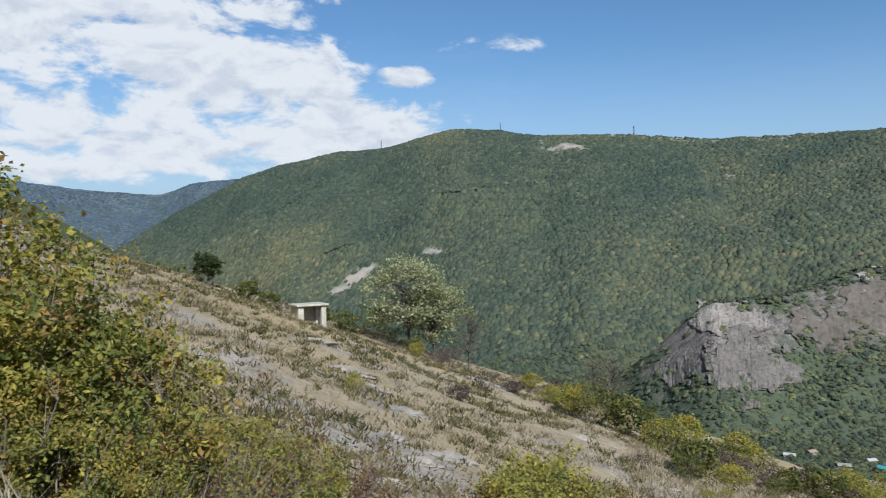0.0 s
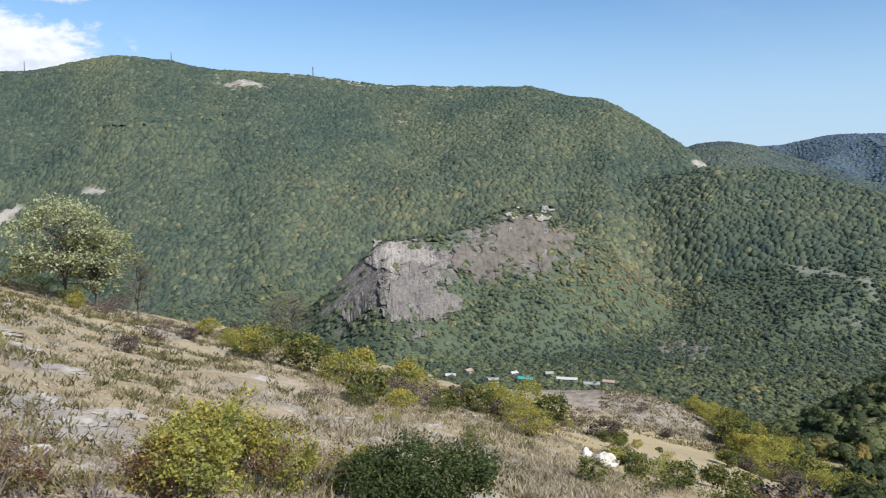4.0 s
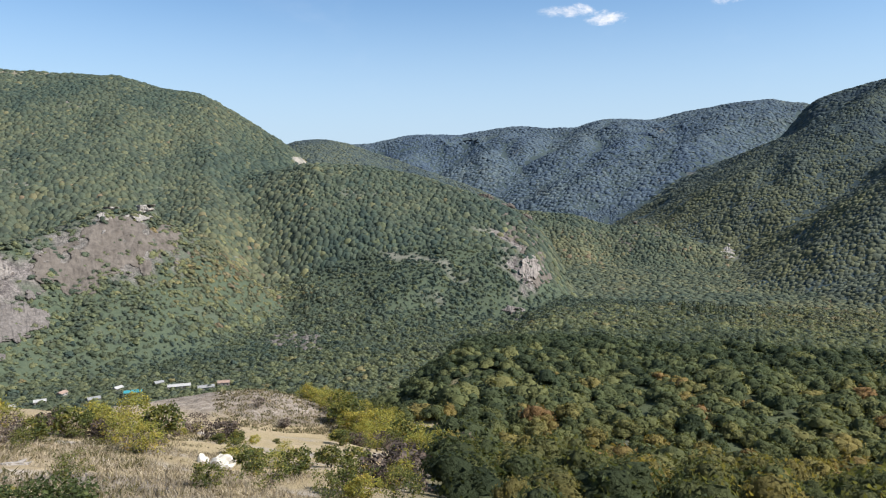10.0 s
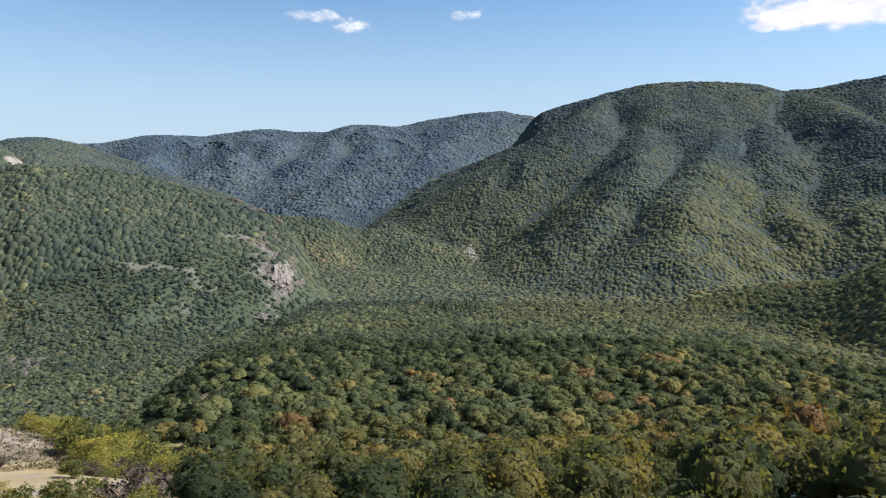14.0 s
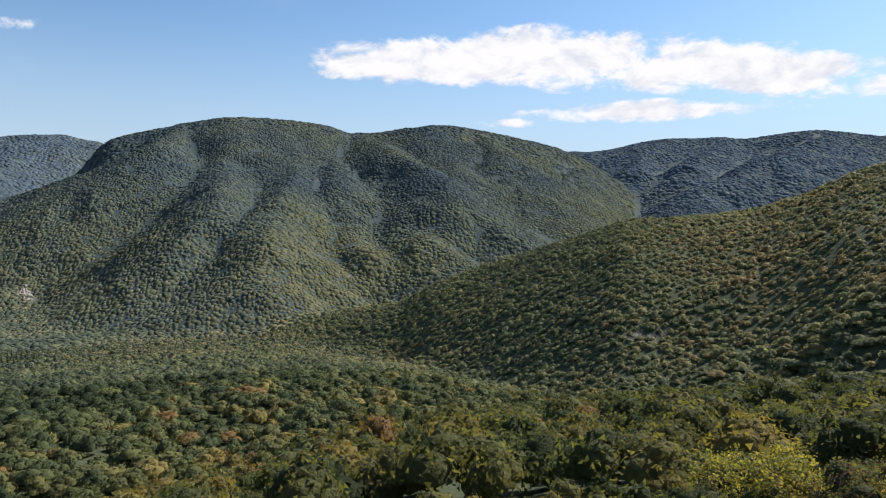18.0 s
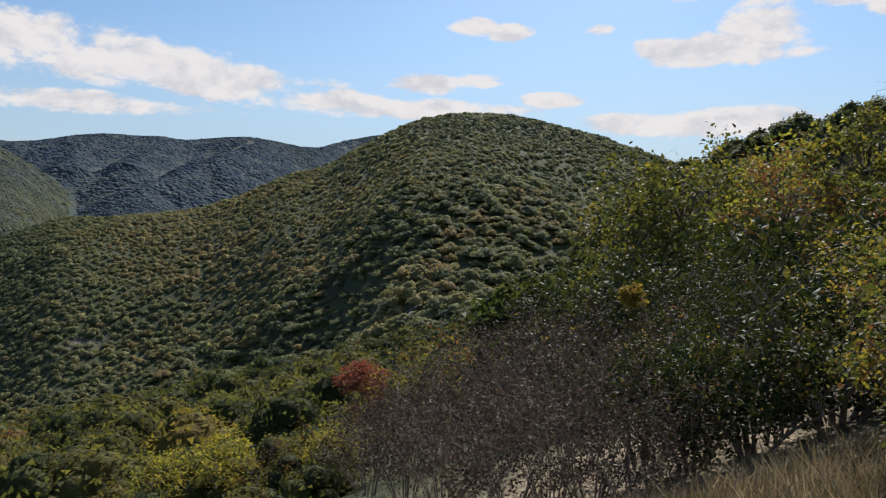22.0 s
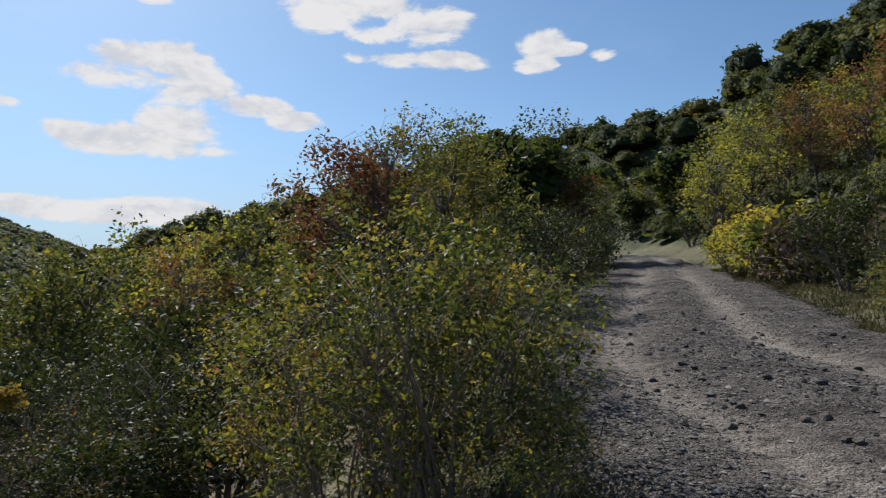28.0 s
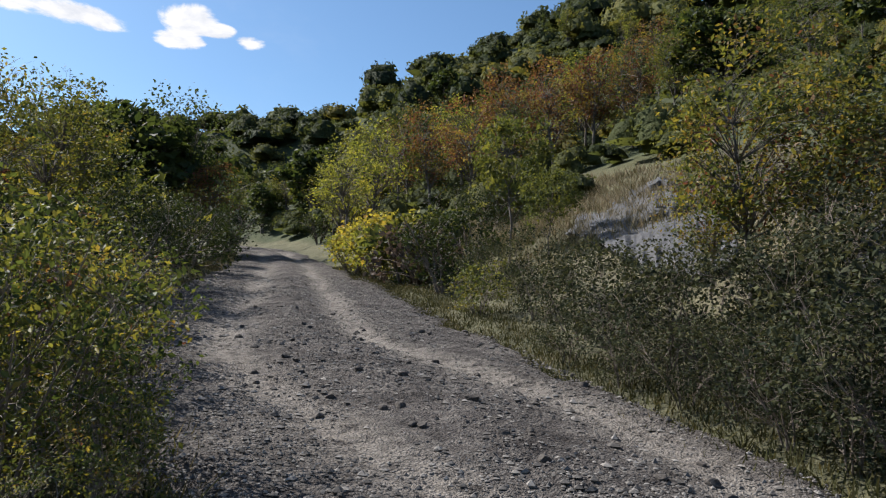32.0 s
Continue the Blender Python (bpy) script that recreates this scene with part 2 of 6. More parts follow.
bark_mat = simple("bark", (0.05, 0.042, 0.035), (0.16, 0.14, 0.12), 14.0, depth=0.01)
twig_mat = simple("dry twigs", (0.10, 0.075, 0.06), (0.24, 0.20, 0.17), 9.0)
concrete_mat = simple("weathered concrete", (0.24, 0.215, 0.17), (0.50, 0.47, 0.39), 2.5, depth=0.01)
rock_mat = simple("bare rock", (0.13, 0.115, 0.105), (0.36, 0.335, 0.30), 0.5, depth=0.25, strength=0.9)
pale_mat = simple("pale limestone", (0.14, 0.122, 0.102), (0.33, 0.30, 0.262), 1.6, depth=0.12, detail=9.0)


def ground_material():
    """Soil, dry grass, scree and woodland floor; the plan's attributes say which."""
    m, n = material("ground")
    fine = n.noise(n.at, 6.0, 6.0, 0.65)
    mid = n.noise(n.at, 0.45, 5.0, 0.6)
    wide = n.noise(n.at, 0.035, 4.0, 0.6)
    patch = n.noise(n.at, 1.7, 5.0, 0.65)
    soil = n.ramp(n.math("ADD", n.math("MULTIPLY", fine, 0.3), n.math("ADD", n.math("MULTIPLY", mid, 0.3), n.math("MULTIPLY", patch, 0.4))),
                  (0.38, (0.135, 0.104, 0.072)), (0.5, (0.285, 0.230, 0.165)), (0.62, (0.42, 0.35, 0.262)))
    straw = n.ramp(n.math("ADD", n.math("MULTIPLY", fine, 0.6), n.math("MULTIPLY", wide, 0.4)),
                   (0.35, (0.18, 0.142, 0.082)), (0.65, (0.39, 0.31, 0.178)))
    stone = n.ramp(n.math("ADD", n.math("MULTIPLY", fine, 0.35), n.math("MULTIPLY", mid, 0.65)),
                   (0.34, (0.066, 0.059, 0.055)), (0.66, (0.245, 0.222, 0.204)))
    chalk = n.ramp(n.math("ADD", n.math("MULTIPLY", fine, 0.5), n.math("MULTIPLY", mid, 0.5)), (0.36, (0.17, 0.148, 0.124)), (0.64, (0.36, 0.325, 0.285)))
    floor = n.ramp(mid, (0.3, (0.040, 0.050, 0.027)), (0.7, (0.072, 0.082, 0.042)))
    # distant floor lighter and bluer: haze over the gaps put into the colour
    floor = n.mix(attribute(n, "floor_haze").outputs["Fac"], floor, n.ramp(mid, (0.3, (0.046, 0.062, 0.042)), (0.7, (0.076, 0.092, 0.056))))
    # floor of the far ridges blued to match, haze painted into the colour
    floor = n.mix(attribute(n, "ridge_haze").outputs["Fac"], floor, n.ramp(wide, (0.3, (0.040, 0.058, 0.062)), (0.7, (0.056, 0.074, 0.070))))
    tall = n.add("ShaderNodeMapping")
    n.put(tall.inputs[0], n.at)
    tall.inputs["Scale"].default_value = (1, 1, 0.16)
    streak = n.noise(tall.outputs[0], 0.11, 6.0, 0.7)
    stone = n.mix(1.0, stone, n.ramp(streak, (0.36, (0.45, 0.43, 0.44)), (0.62, (1.3, 1.28, 1.25))), "MULTIPLY")
    c = n.mix(attribute(n, "straw").outputs["Fac"], soil, straw)
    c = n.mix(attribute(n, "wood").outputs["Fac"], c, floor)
    c = n.mix(attribute(n, "rock").outputs["Fac"], c, stone)
    c = n.mix(attribute(n, "chalk").outputs["Fac"], c, chalk)
    crag = n.math("MULTIPLY", attribute(n, "rock").outputs["Fac"], n.math("MULTIPLY", streak, 55.0))
    surface(n, c, 0.95, n.math("ADD", crag, n.math("ADD", fine, n.math("MULTIPLY", mid, 2.0))), 0.12, 0.8, spec=0.1)
    return m


ground_mat = ground_material()


# ---- the lie of the land ----
def vnoise(x, y, seed=0):
    """Smooth value noise on a unit lattice, -1 to 1."""
    x, y = np.asarray(x, float) + 1000.0, np.asarray(y, float) + 1000.0
    xi, yi = np.floor(x).astype(np.int64), np.floor(y).astype(np.int64)
    fx, fy = x - xi, y - yi
    fx, fy = fx * fx * (3 - 2 * fx), fy * fy * (3 - 2 * fy)

    def h(a, b):
        n = (a * 374761393 + b * 668265263 + seed * 982451653) & 0x7FFFFFFF
        n = ((n ^ (n >> 13)) * 1274126177) & 0x7FFFFFFF
        return ((n ^ (n >> 16)) & 0xFFFF) / 32767.5 - 1.0
    return ((h(xi, yi) * (1 - fx) + h(xi + 1, yi) * fx) * (1 - fy)
            + (h(xi, yi + 1) * (1 - fx) + h(xi + 1, yi + 1) * fx) * fy)


def fbm(x, y, octaves=4, seed=0):
    s, k = 0.0, 0.5
    for i in range(octaves):
        s = s + k * vnoise(x * 2 ** i, y * 2 ** i, seed + i)
        k *= 0.5
    return s


def step(x, lo, hi):
    t = np.clip((x - lo) / (hi - lo), 0, 1)
    return t * t * (3 - 2 * t)


def along(a, knots, col):
    """A column of a ridge's knots at compass angle a, rounded off between the knots."""
    ks = np.array([k[0] for k in knots], float)
    vs = np.array([k[col] for k in knots], float)
    s = 0.0
    for o in (-0.6, -0.3, 0.0, 0.3, 0.6):
        s = s + np.interp(a + o, ks, vs)
    return s / 5


# ridges: (compass, distance, crest height angle) along the crest; slope in front, slope behind, roundness
MOUNTAIN = [(318, 2600, -8), (330, 2500, -4), (336.9, 2400, 0.6), (344.8, 2300, 5.05), (347.7, 2260, 6.0), (351.6, 2210, 6.9), (355.5, 2150, 7.25),
            (358.2, 2100, 8.05), (360.8, 2045, 8.7), (364.4, 1985, 8.55), (367.8, 1950, 7.95), (370.8, 1925, 8.05), (374.5, 1908, 7.85), (379.4, 1885, 7.25),
            (385, 1860, 7.15), (391.4, 1805, 7.15), (393.6, 1770, 6.5), (397.1, 1720, 5.9), (399.7, 1690, 4.4), (402.7, 1630, 2.6), (404.4, 1590, 1.1), (409, 1500, -6), (416, 1500, -20)]
KNOLL = [(366, 950, -16), (375, 900, -9.5), (380, 900, -4.6), (384, 930, -4.4), (387, 980, -3.2), (389.4, 1010, -2.2), (392.8, 1020, -2.5),
         (396.4, 1000, -4.6), (401, 980, -9), (407, 960, -16)]
SPUR = [(389, 1500, -8), (396, 1450, -2.6), (399, 1350, -0.1), (404.4, 1300, 1.0), (409, 1285, 0.8), (413, 1265, -0.05), (416.8, 1225, -1.25), (420, 1190, -2.6),
        (422.1, 1165, -3.9), (423.4, 1150, -5.7), (424.7, 1110, -8.8), (429, 1050, -17)]
SPUR_EAST = [(412, 1800, -6), (416.5, 1740, -1.4), (420.8, 1700, -2.8), (424.8, 1685, -3.1), (427.4, 1675, -3.9), (430.5, 1650, -3.95), (432.7, 1620, -4.6), (434.4, 1600, -5.3),
             (436.2, 1570, -5.9), (438, 1530, -8), (440, 1500, -11)]
SADDLE = [(399, 2300, 0), (403.1, 2300, 2.6), (405.2, 2300, 2.95), (407.3, 2280, 2.55), (411.3, 2250, 1.25), (414.4, 2200, 0.05), (417.1, 2150, -0.85), (420, 2100, -2.3), (425, 2050, -6)]
BLUE_EAST = [(398, 3600, -3), (403, 3600, 2.3), (409.4, 3650, 2.5), (412.3, 3600, 3.15), (416.1, 3600, 3.15), (420.5, 3550, 3.8), (423.1, 3500, 3.5), (425.3, 3500, 3.65), (427.5, 3480, 4.2),
             (430.5, 3450, 3.95), (433.5, 3450, 4.55), (436.5, 3400, 5.0), (438.2, 3400, 5.15), (440.2, 3400, 4.8), (445, 3400, 4), (452, 3400, 2)]
BLUE_WEST = [(300, 4200, 3), (320, 4200, 5.2), (328.9, 4200, 4.6), (334, 4200, 4.0), (339, 4200, 3.7), (341.2, 4100, 4.6), (344.6, 4000, 5.0), (350, 4000, 5.0), (360, 4000, 2)]
DOME = [(62, 2700, -8), (66, 2680, -5), (69, 2660, -3), (72, 2640, -1), (75.5, 2620, 0.9), (79.2, 2600, 2.2), (81, 2600, 4.75), (82.7, 2580, 5.45), (87, 2530, 6.45), (89.6, 2500, 6.95),
        (92.7, 2480, 6.95), (95.7, 2490, 6.75), (97.5, 2500, 6.35), (98.6, 2520, 5.85), (100.1, 2520, 6.0), (102.6, 2510, 6.4), (104.7, 2500, 6.75), (106.3, 2510, 6.75), (109.1, 2550, 6.4),
        (112.2, 2600, 5.7), (114.4, 2640, 5.05), (116, 2680, 4.5), (117.5, 2680, 3.7), (119, 2670, 2.7), (121, 2640, 1.0), (123, 2600, -1.2), (127, 2560, -6)]
BLUE_SOUTH = [(105, 3500, 3), (113, 3500, 4.2), (115.6, 3480, 4.85), (117.3, 3450, 4.7), (119.9, 3430, 5.2), (122.5, 3400, 5.6), (126.5, 3400, 5.7), (127.8, 3400, 5.45), (130.5, 3400, 5.8),
              (132.7, 3400, 6.0), (135.7, 3450, 5.55), (137.8, 3500, 5.3), (139.9, 4100, 6.0), (142.4, 4200, 6.4), (150, 4200, 7), (160, 4200, 4)]
HILL = [(86, 1180, -11), (93.5, 1100, -8.3), (99.5, 1020, -7.5), (102.3, 980, -7.2), (105.3, 950, -5.6), (108.5, 930, -4.4), (112.5, 900, -3.0), (116.3, 880, -1.8), (119.8, 870, -0.5), (125.1, 855, -0.1),
        (129.3, 840, 0.45), (132.2, 835, 1.5), (135.2, 830, 3.0), (138.2, 825, 3.75), (140.9, 815, 5.3), (143.2, 805, 6.6), (145.6, 800, 7.6), (149, 790, 8.0), (152.2, 782, 7.95), (155.7, 770, 7.3),
        (159.1, 760, 6.4), (161.7, 745, 5.5), (163.5, 740, 4.9), (170, 700, 2), (180, 700, -2)]
SHOULDER = [(150, 190, -14), (157, 190, -6), (160, 190, -1.0), (163, 190, 2.6), (166, 190, 3.6), (172, 185, 5.9), (179, 180, 7.4), (190, 170, 10.5), (200, 165, 12.4), (207, 160, 12.9),
            (212, 150, 14.4), (215.5, 145, 16.8), (220, 140, 18.4), (230, 130, 21.7), (245, 130, 23), (270, 130, 21), (300, 130, 15), (330, 140, 3.5), (345, 140, -6)]
RIDGES = [(MOUNTAIN, 0.50, 0.3, 90, 0), (KNOLL, 0.62, 0.25, 30, 0), (SPUR, 0.55, 0.35, 60, 0), (SPUR_EAST, 0.5, 0.4, 50, 0), (BLUE_EAST, 0.42, 0.4, 120, 0),
          (BLUE_WEST, 0.4, 0.4, 120, 0), (DOME, 0.40, 0.4, 120, 0), (BLUE_SOUTH, 0.4, 0.4, 120, 0), (HILL, 0.30, 0.35, 70, 0), (SHOULDER, 0.64, 0.1, 12, 0), (SADDLE, 0.42, 0.4, 60, 0)]
# side spurs of the far ridges: ridge, how far they stand out, steepness of their sides, crest line (compass, height angle)
SPURS = [(6, 300, 0.62, [(89.6, 4.4), (88.7, 0.9), (87.0, -1.7), (84.3, -4.4)]), (6, 300, 0.62, [(94.5, 3.9), (93.6, 0.9), (92.7, -1.7), (91.4, -4.0), (90, -6)]),
         (6, 310, 0.62, [(84.4, 3.5), (80.9, 0.9), (77.1, -1.7), (74.1, -3.8)]), (6, 340, 0.58, [(86.6, 6.4), (84.8, 4.8), (82.7, 3.5), (79.2, 2.2), (75.5, 0.9)]),
         (6, 340, 0.62, [(99.4, 6.1), (102.6, 4.7), (106.0, 2.1), (110.4, -0.8), (112.8, -1.9)]), (6, 260, 0.62, [(108.3, 6.4), (110.7, 4.5), (112.3, 2.0), (113.5, -0.8)]),
         (6, 320, 0.62, [(97.0, 4.4), (97.8, 2.2), (98.8, 0.0), (100.4, -3.0), (102.3, -5.2)]), (6, 280, 0.62, [(103.0, 0.4), (105.0, -2.0), (107.0, -4.2)]),
         (4, 420, 0.50, [(77.6, 5.0), (73.1, 2.3), (69.5, 1.7), (66.5, 0.65), (61.5, -1.7)]), (4, 420, 0.52, [(67.2, 4.2), (64.7, 2.4), (61.6, 0.2)]),
         (4, 380, 0.52, [(60.5, 3.6), (58.0, 1.6), (56.6, 0.0)]), (4, 380, 0.52, [(70.6, 3.8), (68.4, 2.6), (65.6, 1.6)]), (4, 380, 0.52, [(54.0, 2.9), (52.0, 1.6)]),
         (7, 420, 0.55, [(133.5, 5.8), (130.0, 4.35), (125.1, 2.2), (122.4, 0.5)]), (7, 380, 0.55, [(121.5, 5.2), (120.0, 3.4), (119.0, 1.5)]), (7, 380, 0.55, [(127, 5.4), (124, 3.9), (121, 2.4)])]
FLOOR_Z = -183.0
EDGE = [(318, 60), (340, 72), (349, 78), (360, 88), (369, 98), (381, 125), (390, 215), (402, 290), (412, 430), (430, 480), (448, 520), (456, 700), (466, 1000)]

# the track: along (u) its heading and across (v) it
HEADING = 206.5
AHEAD, ACROSS = aim(HEADING), aim(HEADING + 90)


def to_track(x, y):
    return x * AHEAD.x + y * AHEAD.y, x * ACROSS.x + y * ACROSS.y


TRACK = [(-3.4, 3.9, 4.0), (-2, 2.5, 4.1), (0, 1.85, 4.1), (3, 1.6, 4.1), (5, 1.6, 4.1), (8, 1.1, 4.6), (14, 0.4, 5.5), (22, 0.4, 5.2),
         (34, 0.3, 4.3), (48, -0.3, 3.8), (60, -1.4, 3.6), (75, -5.0, 3.4), (92, -13, 3.4)]
# worn wheel lines: along, across
RUTS = (((2, 3.2), (7, 3.0), (9.3, 2.3), (11.4, 1.5), (20, 1.3), (32, 1.3), (50, 0.5), (60, -0.6), (75, -4.2), (92, -12.2)),
        ((2, 2.0), (4, 1.4), (5.5, 0.8), (7.5, 0.1), (10.4, -0.6), (20, -0.5), (32, -0.3), (50, -1.1), (60, -2.2), (75, -5.8), (92, -13.8)))


def track_mid(u):
    k = np.array(TRACK)
    return np.interp(u, k[:, 0], k[:, 1]), np.interp(u, k[:, 0], k[:, 2])


def track_z(u):
    return np.where(u > 0, 0.1 * u, 0.03 * u) - 0.0004 * np.maximum(u - 45, 0) ** 2


def home(a, d, x, y):
    """The hillside that the track crosses."""
    u, v = to_track(x, y)
    north = -0.386 * (x * math.sin(radians(73.3)) + y * math.cos(radians(73.3))) - 2.3 * step(d, 0.7, 5.5)
    fall = 0.386 * np.cos(np.radians(a - 73.3))
    north = north + step(np.where(a < 200, a, 0), 45, 58) * (np.maximum(fall - 0.07, 0) * np.clip(d - 190, 0, 140) + np.maximum(fall - 0.14, 0) * np.clip(d - 330, 0, 470) + np.maximum(fall - 0.10, 0) * np.clip(d - 800, 0, 600))
    mid, wide = track_mid(u)
    off = v - mid
    left, right = -off - wide / 2, off - wide / 2
    south = (track_z(np.clip(u, -30, 95)) - 0.42 * np.clip(left - 0.4, 0, 25) - 0.25 * np.maximum(left - 25, 0)
             + 0.10 * np.clip(right, 0, 1.2) + 0.44 * np.clip(right - 1.2, 0, 9) + 0.42 * np.clip(right - 10, 0, 80))
    ab = np.where(a < 200, a + 360, a)
    k = np.where(a < 200, step(a, 88, 122), 1 - step(a, 268, 318))
    z = north * (1 - k) + south * k
    edge = along(ab, EDGE, 1)
    z = z - 0.55 * (1 - step(ab, 406, 424)) * np.maximum(d - edge, 0) * np.where((ab > 318) & (ab < 466), 1.0, 0.0)
    return z, left, right, u, k


def ridge(a, d, x, y, spec, seed):
    knots, front, back, round_, _ = spec
    lo, hi = knots[0][0], knots[-1][0]
    ab = np.where(a < lo, a + 360, a)
    ab = np.where(ab > hi + 20, ab - 360, ab)
    dc = along(ab, knots, 1)
    reach = sum(k[1] for k in knots) / len(knots)
    ec = along(ab, knots, 2)
    ec = ec - 3.0 * np.maximum(lo - ab, 0) - 3.0 * np.maximum(ab - hi, 0)
    zc = EYE[2] + dc * np.tan(np.radians(np.clip(ec, -40, 40)))
    zc = zc + fbm(x / 60, y / 60, 3, seed) * min(5.0, reach * 0.0016)
    t = d - dc
    gully = fbm(ab * reach / 57.3 / 260 + 0.15 * vnoise(x / 300, y / 300, seed), d / 600, 3, seed + 7)
    fall = np.where(t < 0, -t * front, t * back)
    fall = np.sqrt(fall ** 2 + (round_ * 0.3) ** 2) - round_ * 0.3
    fall = fall + np.clip(-t / 300, 0, 1) * (gully * 0.014 * reach + (np.abs(fbm(x / (0.3 * reach) + 0.3 * gully, y / (0.3 * reach), 4, seed + 9)) - 0.2) * (0.05 if reach > 1000 else 0.02) * reach)
    return zc - fall


def crest_lines():
    """The spurs' crests as points in the plan, with the box of compass angles that each can reach."""
    lines = []
    for i, out, steep, knots in SPURS:
        crest, front = RIDGES[i][0], RIDGES[i][1]
        turn = 360 if crest[0][0] > 300 else 0
        pts = []
        for k, (az_, el_) in enumerate(knots):
            dc, ec = float(along(az_ + turn, crest, 1)), float(along(az_ + turn, crest, 2))
            te = math.tan(radians(el_))
            d0 = (dc * math.tan(radians(ec)) - dc * front) / (te - front)
            d1 = min(d0, dc) - out * (0.12 if k == 0 else 0.35 if k == len(knots) - 1 else 0.85)
            p = aim(az_)
            pts.append((p.x * d1, p.y * d1, EYE[2] + d1 * te))
        lines.append((i, steep, np.array(pts)))
    return lines


CRESTS = crest_lines()


def spurs(x, y, z, which):
    """Raise the side spurs out of the far slopes."""
    m = np.where(np.hypot(x, y) > 800)
    if not len(m[0]):
        return z, which
    px, py, pz, pw = x[m], y[m], z[m], which[m]
    wx, wy = px + 45 * fbm(px / 240, py / 240, 3, 301), py + 45 * fbm(px / 240, py / 240, 3, 302)
    cut = 14 * np.abs(fbm(px / 120, py / 120, 4, 303))
    for i, steep, pts in CRESTS:
        best = np.full(px.shape, -9e3)
        for p, q in zip(pts[:-1], pts[1:]):
            e = q - p
            t = np.clip(((wx - p[0]) * e[0] + (wy - p[1]) * e[1]) / (e[0] ** 2 + e[1] ** 2), 0, 1)
            off = np.hypot(wx - p[0] - t * e[0], wy - p[1] - t * e[1])
            best = np.maximum(best, p[2] + t * e[2] - steep * (np.sqrt(off ** 2 + 30 ** 2) - 30))
        best = best - cut
        pw = np.where(best > pz, i + 1, pw)
        pz = np.logaddexp(pz / 6, best / 6) * 6
    z, which = z.copy(), which.copy()
    z[m], which[m] = pz, pw
    return z, which


def land(x, y):
    """Height of the ground, and what lies on it."""
    x, y = np.asarray(x, float), np.asarray(y, float)
    d = np.hypot(x, y)
    a = np.degrees(np.arctan2(x, y)) % 360
    h, left, right, u, k = home(a, d, x, y)
    far = step(d, 25, 140)
    h = h + far * fbm(x / 70, y / 70, 4, 3) * 5.0 + step(d, 4, 30) * fbm(x / 7, y / 7, 4, 5) * 0.6
    mound = np.exp(-((x - 140) ** 2 + (y - 158) ** 2) / 36.0 ** 2)
    h = h + 13.0 * mound
    base = FLOOR_Z + fbm(x / 200, y / 200, 3, 11) * 5 + 0.012 * np.maximum(d - 1200, 0)
    z = np.logaddexp(h / 5.0, base / 5.0) * 5.0
    which = np.zeros(z.shape, int)
    for i, spec in enumerate(RIDGES):
        r = ridge(a, d, x, y, spec, 20 + i * 10)
        if i == 1:
            r = r + 7.0 * fbm(x / 34, y / 34, 4, 91) + 3.0 * np.abs(fbm(x / 12, y / 12, 3, 92))
        s = 1.5 if i == 9 else 8.0
        zn = np.logaddexp(z / s, r / s) * s
        which = np.where(r > z, i + 1, which)
        z = zn
    z, which = spurs(x, y, z, which)
    inside = np.where((u > -3.4) & (u < 92), np.minimum(-left, -right), -50.0)
    bed = step(inside, -0.5, 0.1) * ((u > -3.4) & (u < 92))
    z = z * (1 - bed) + (track_z(np.clip(u, -30, 95)) - 0.12) * bed
    return z, dict(a=a, d=d, which=which, left=left, right=right, u=u, k=k, mound=mound, bed=bed, inside=inside)


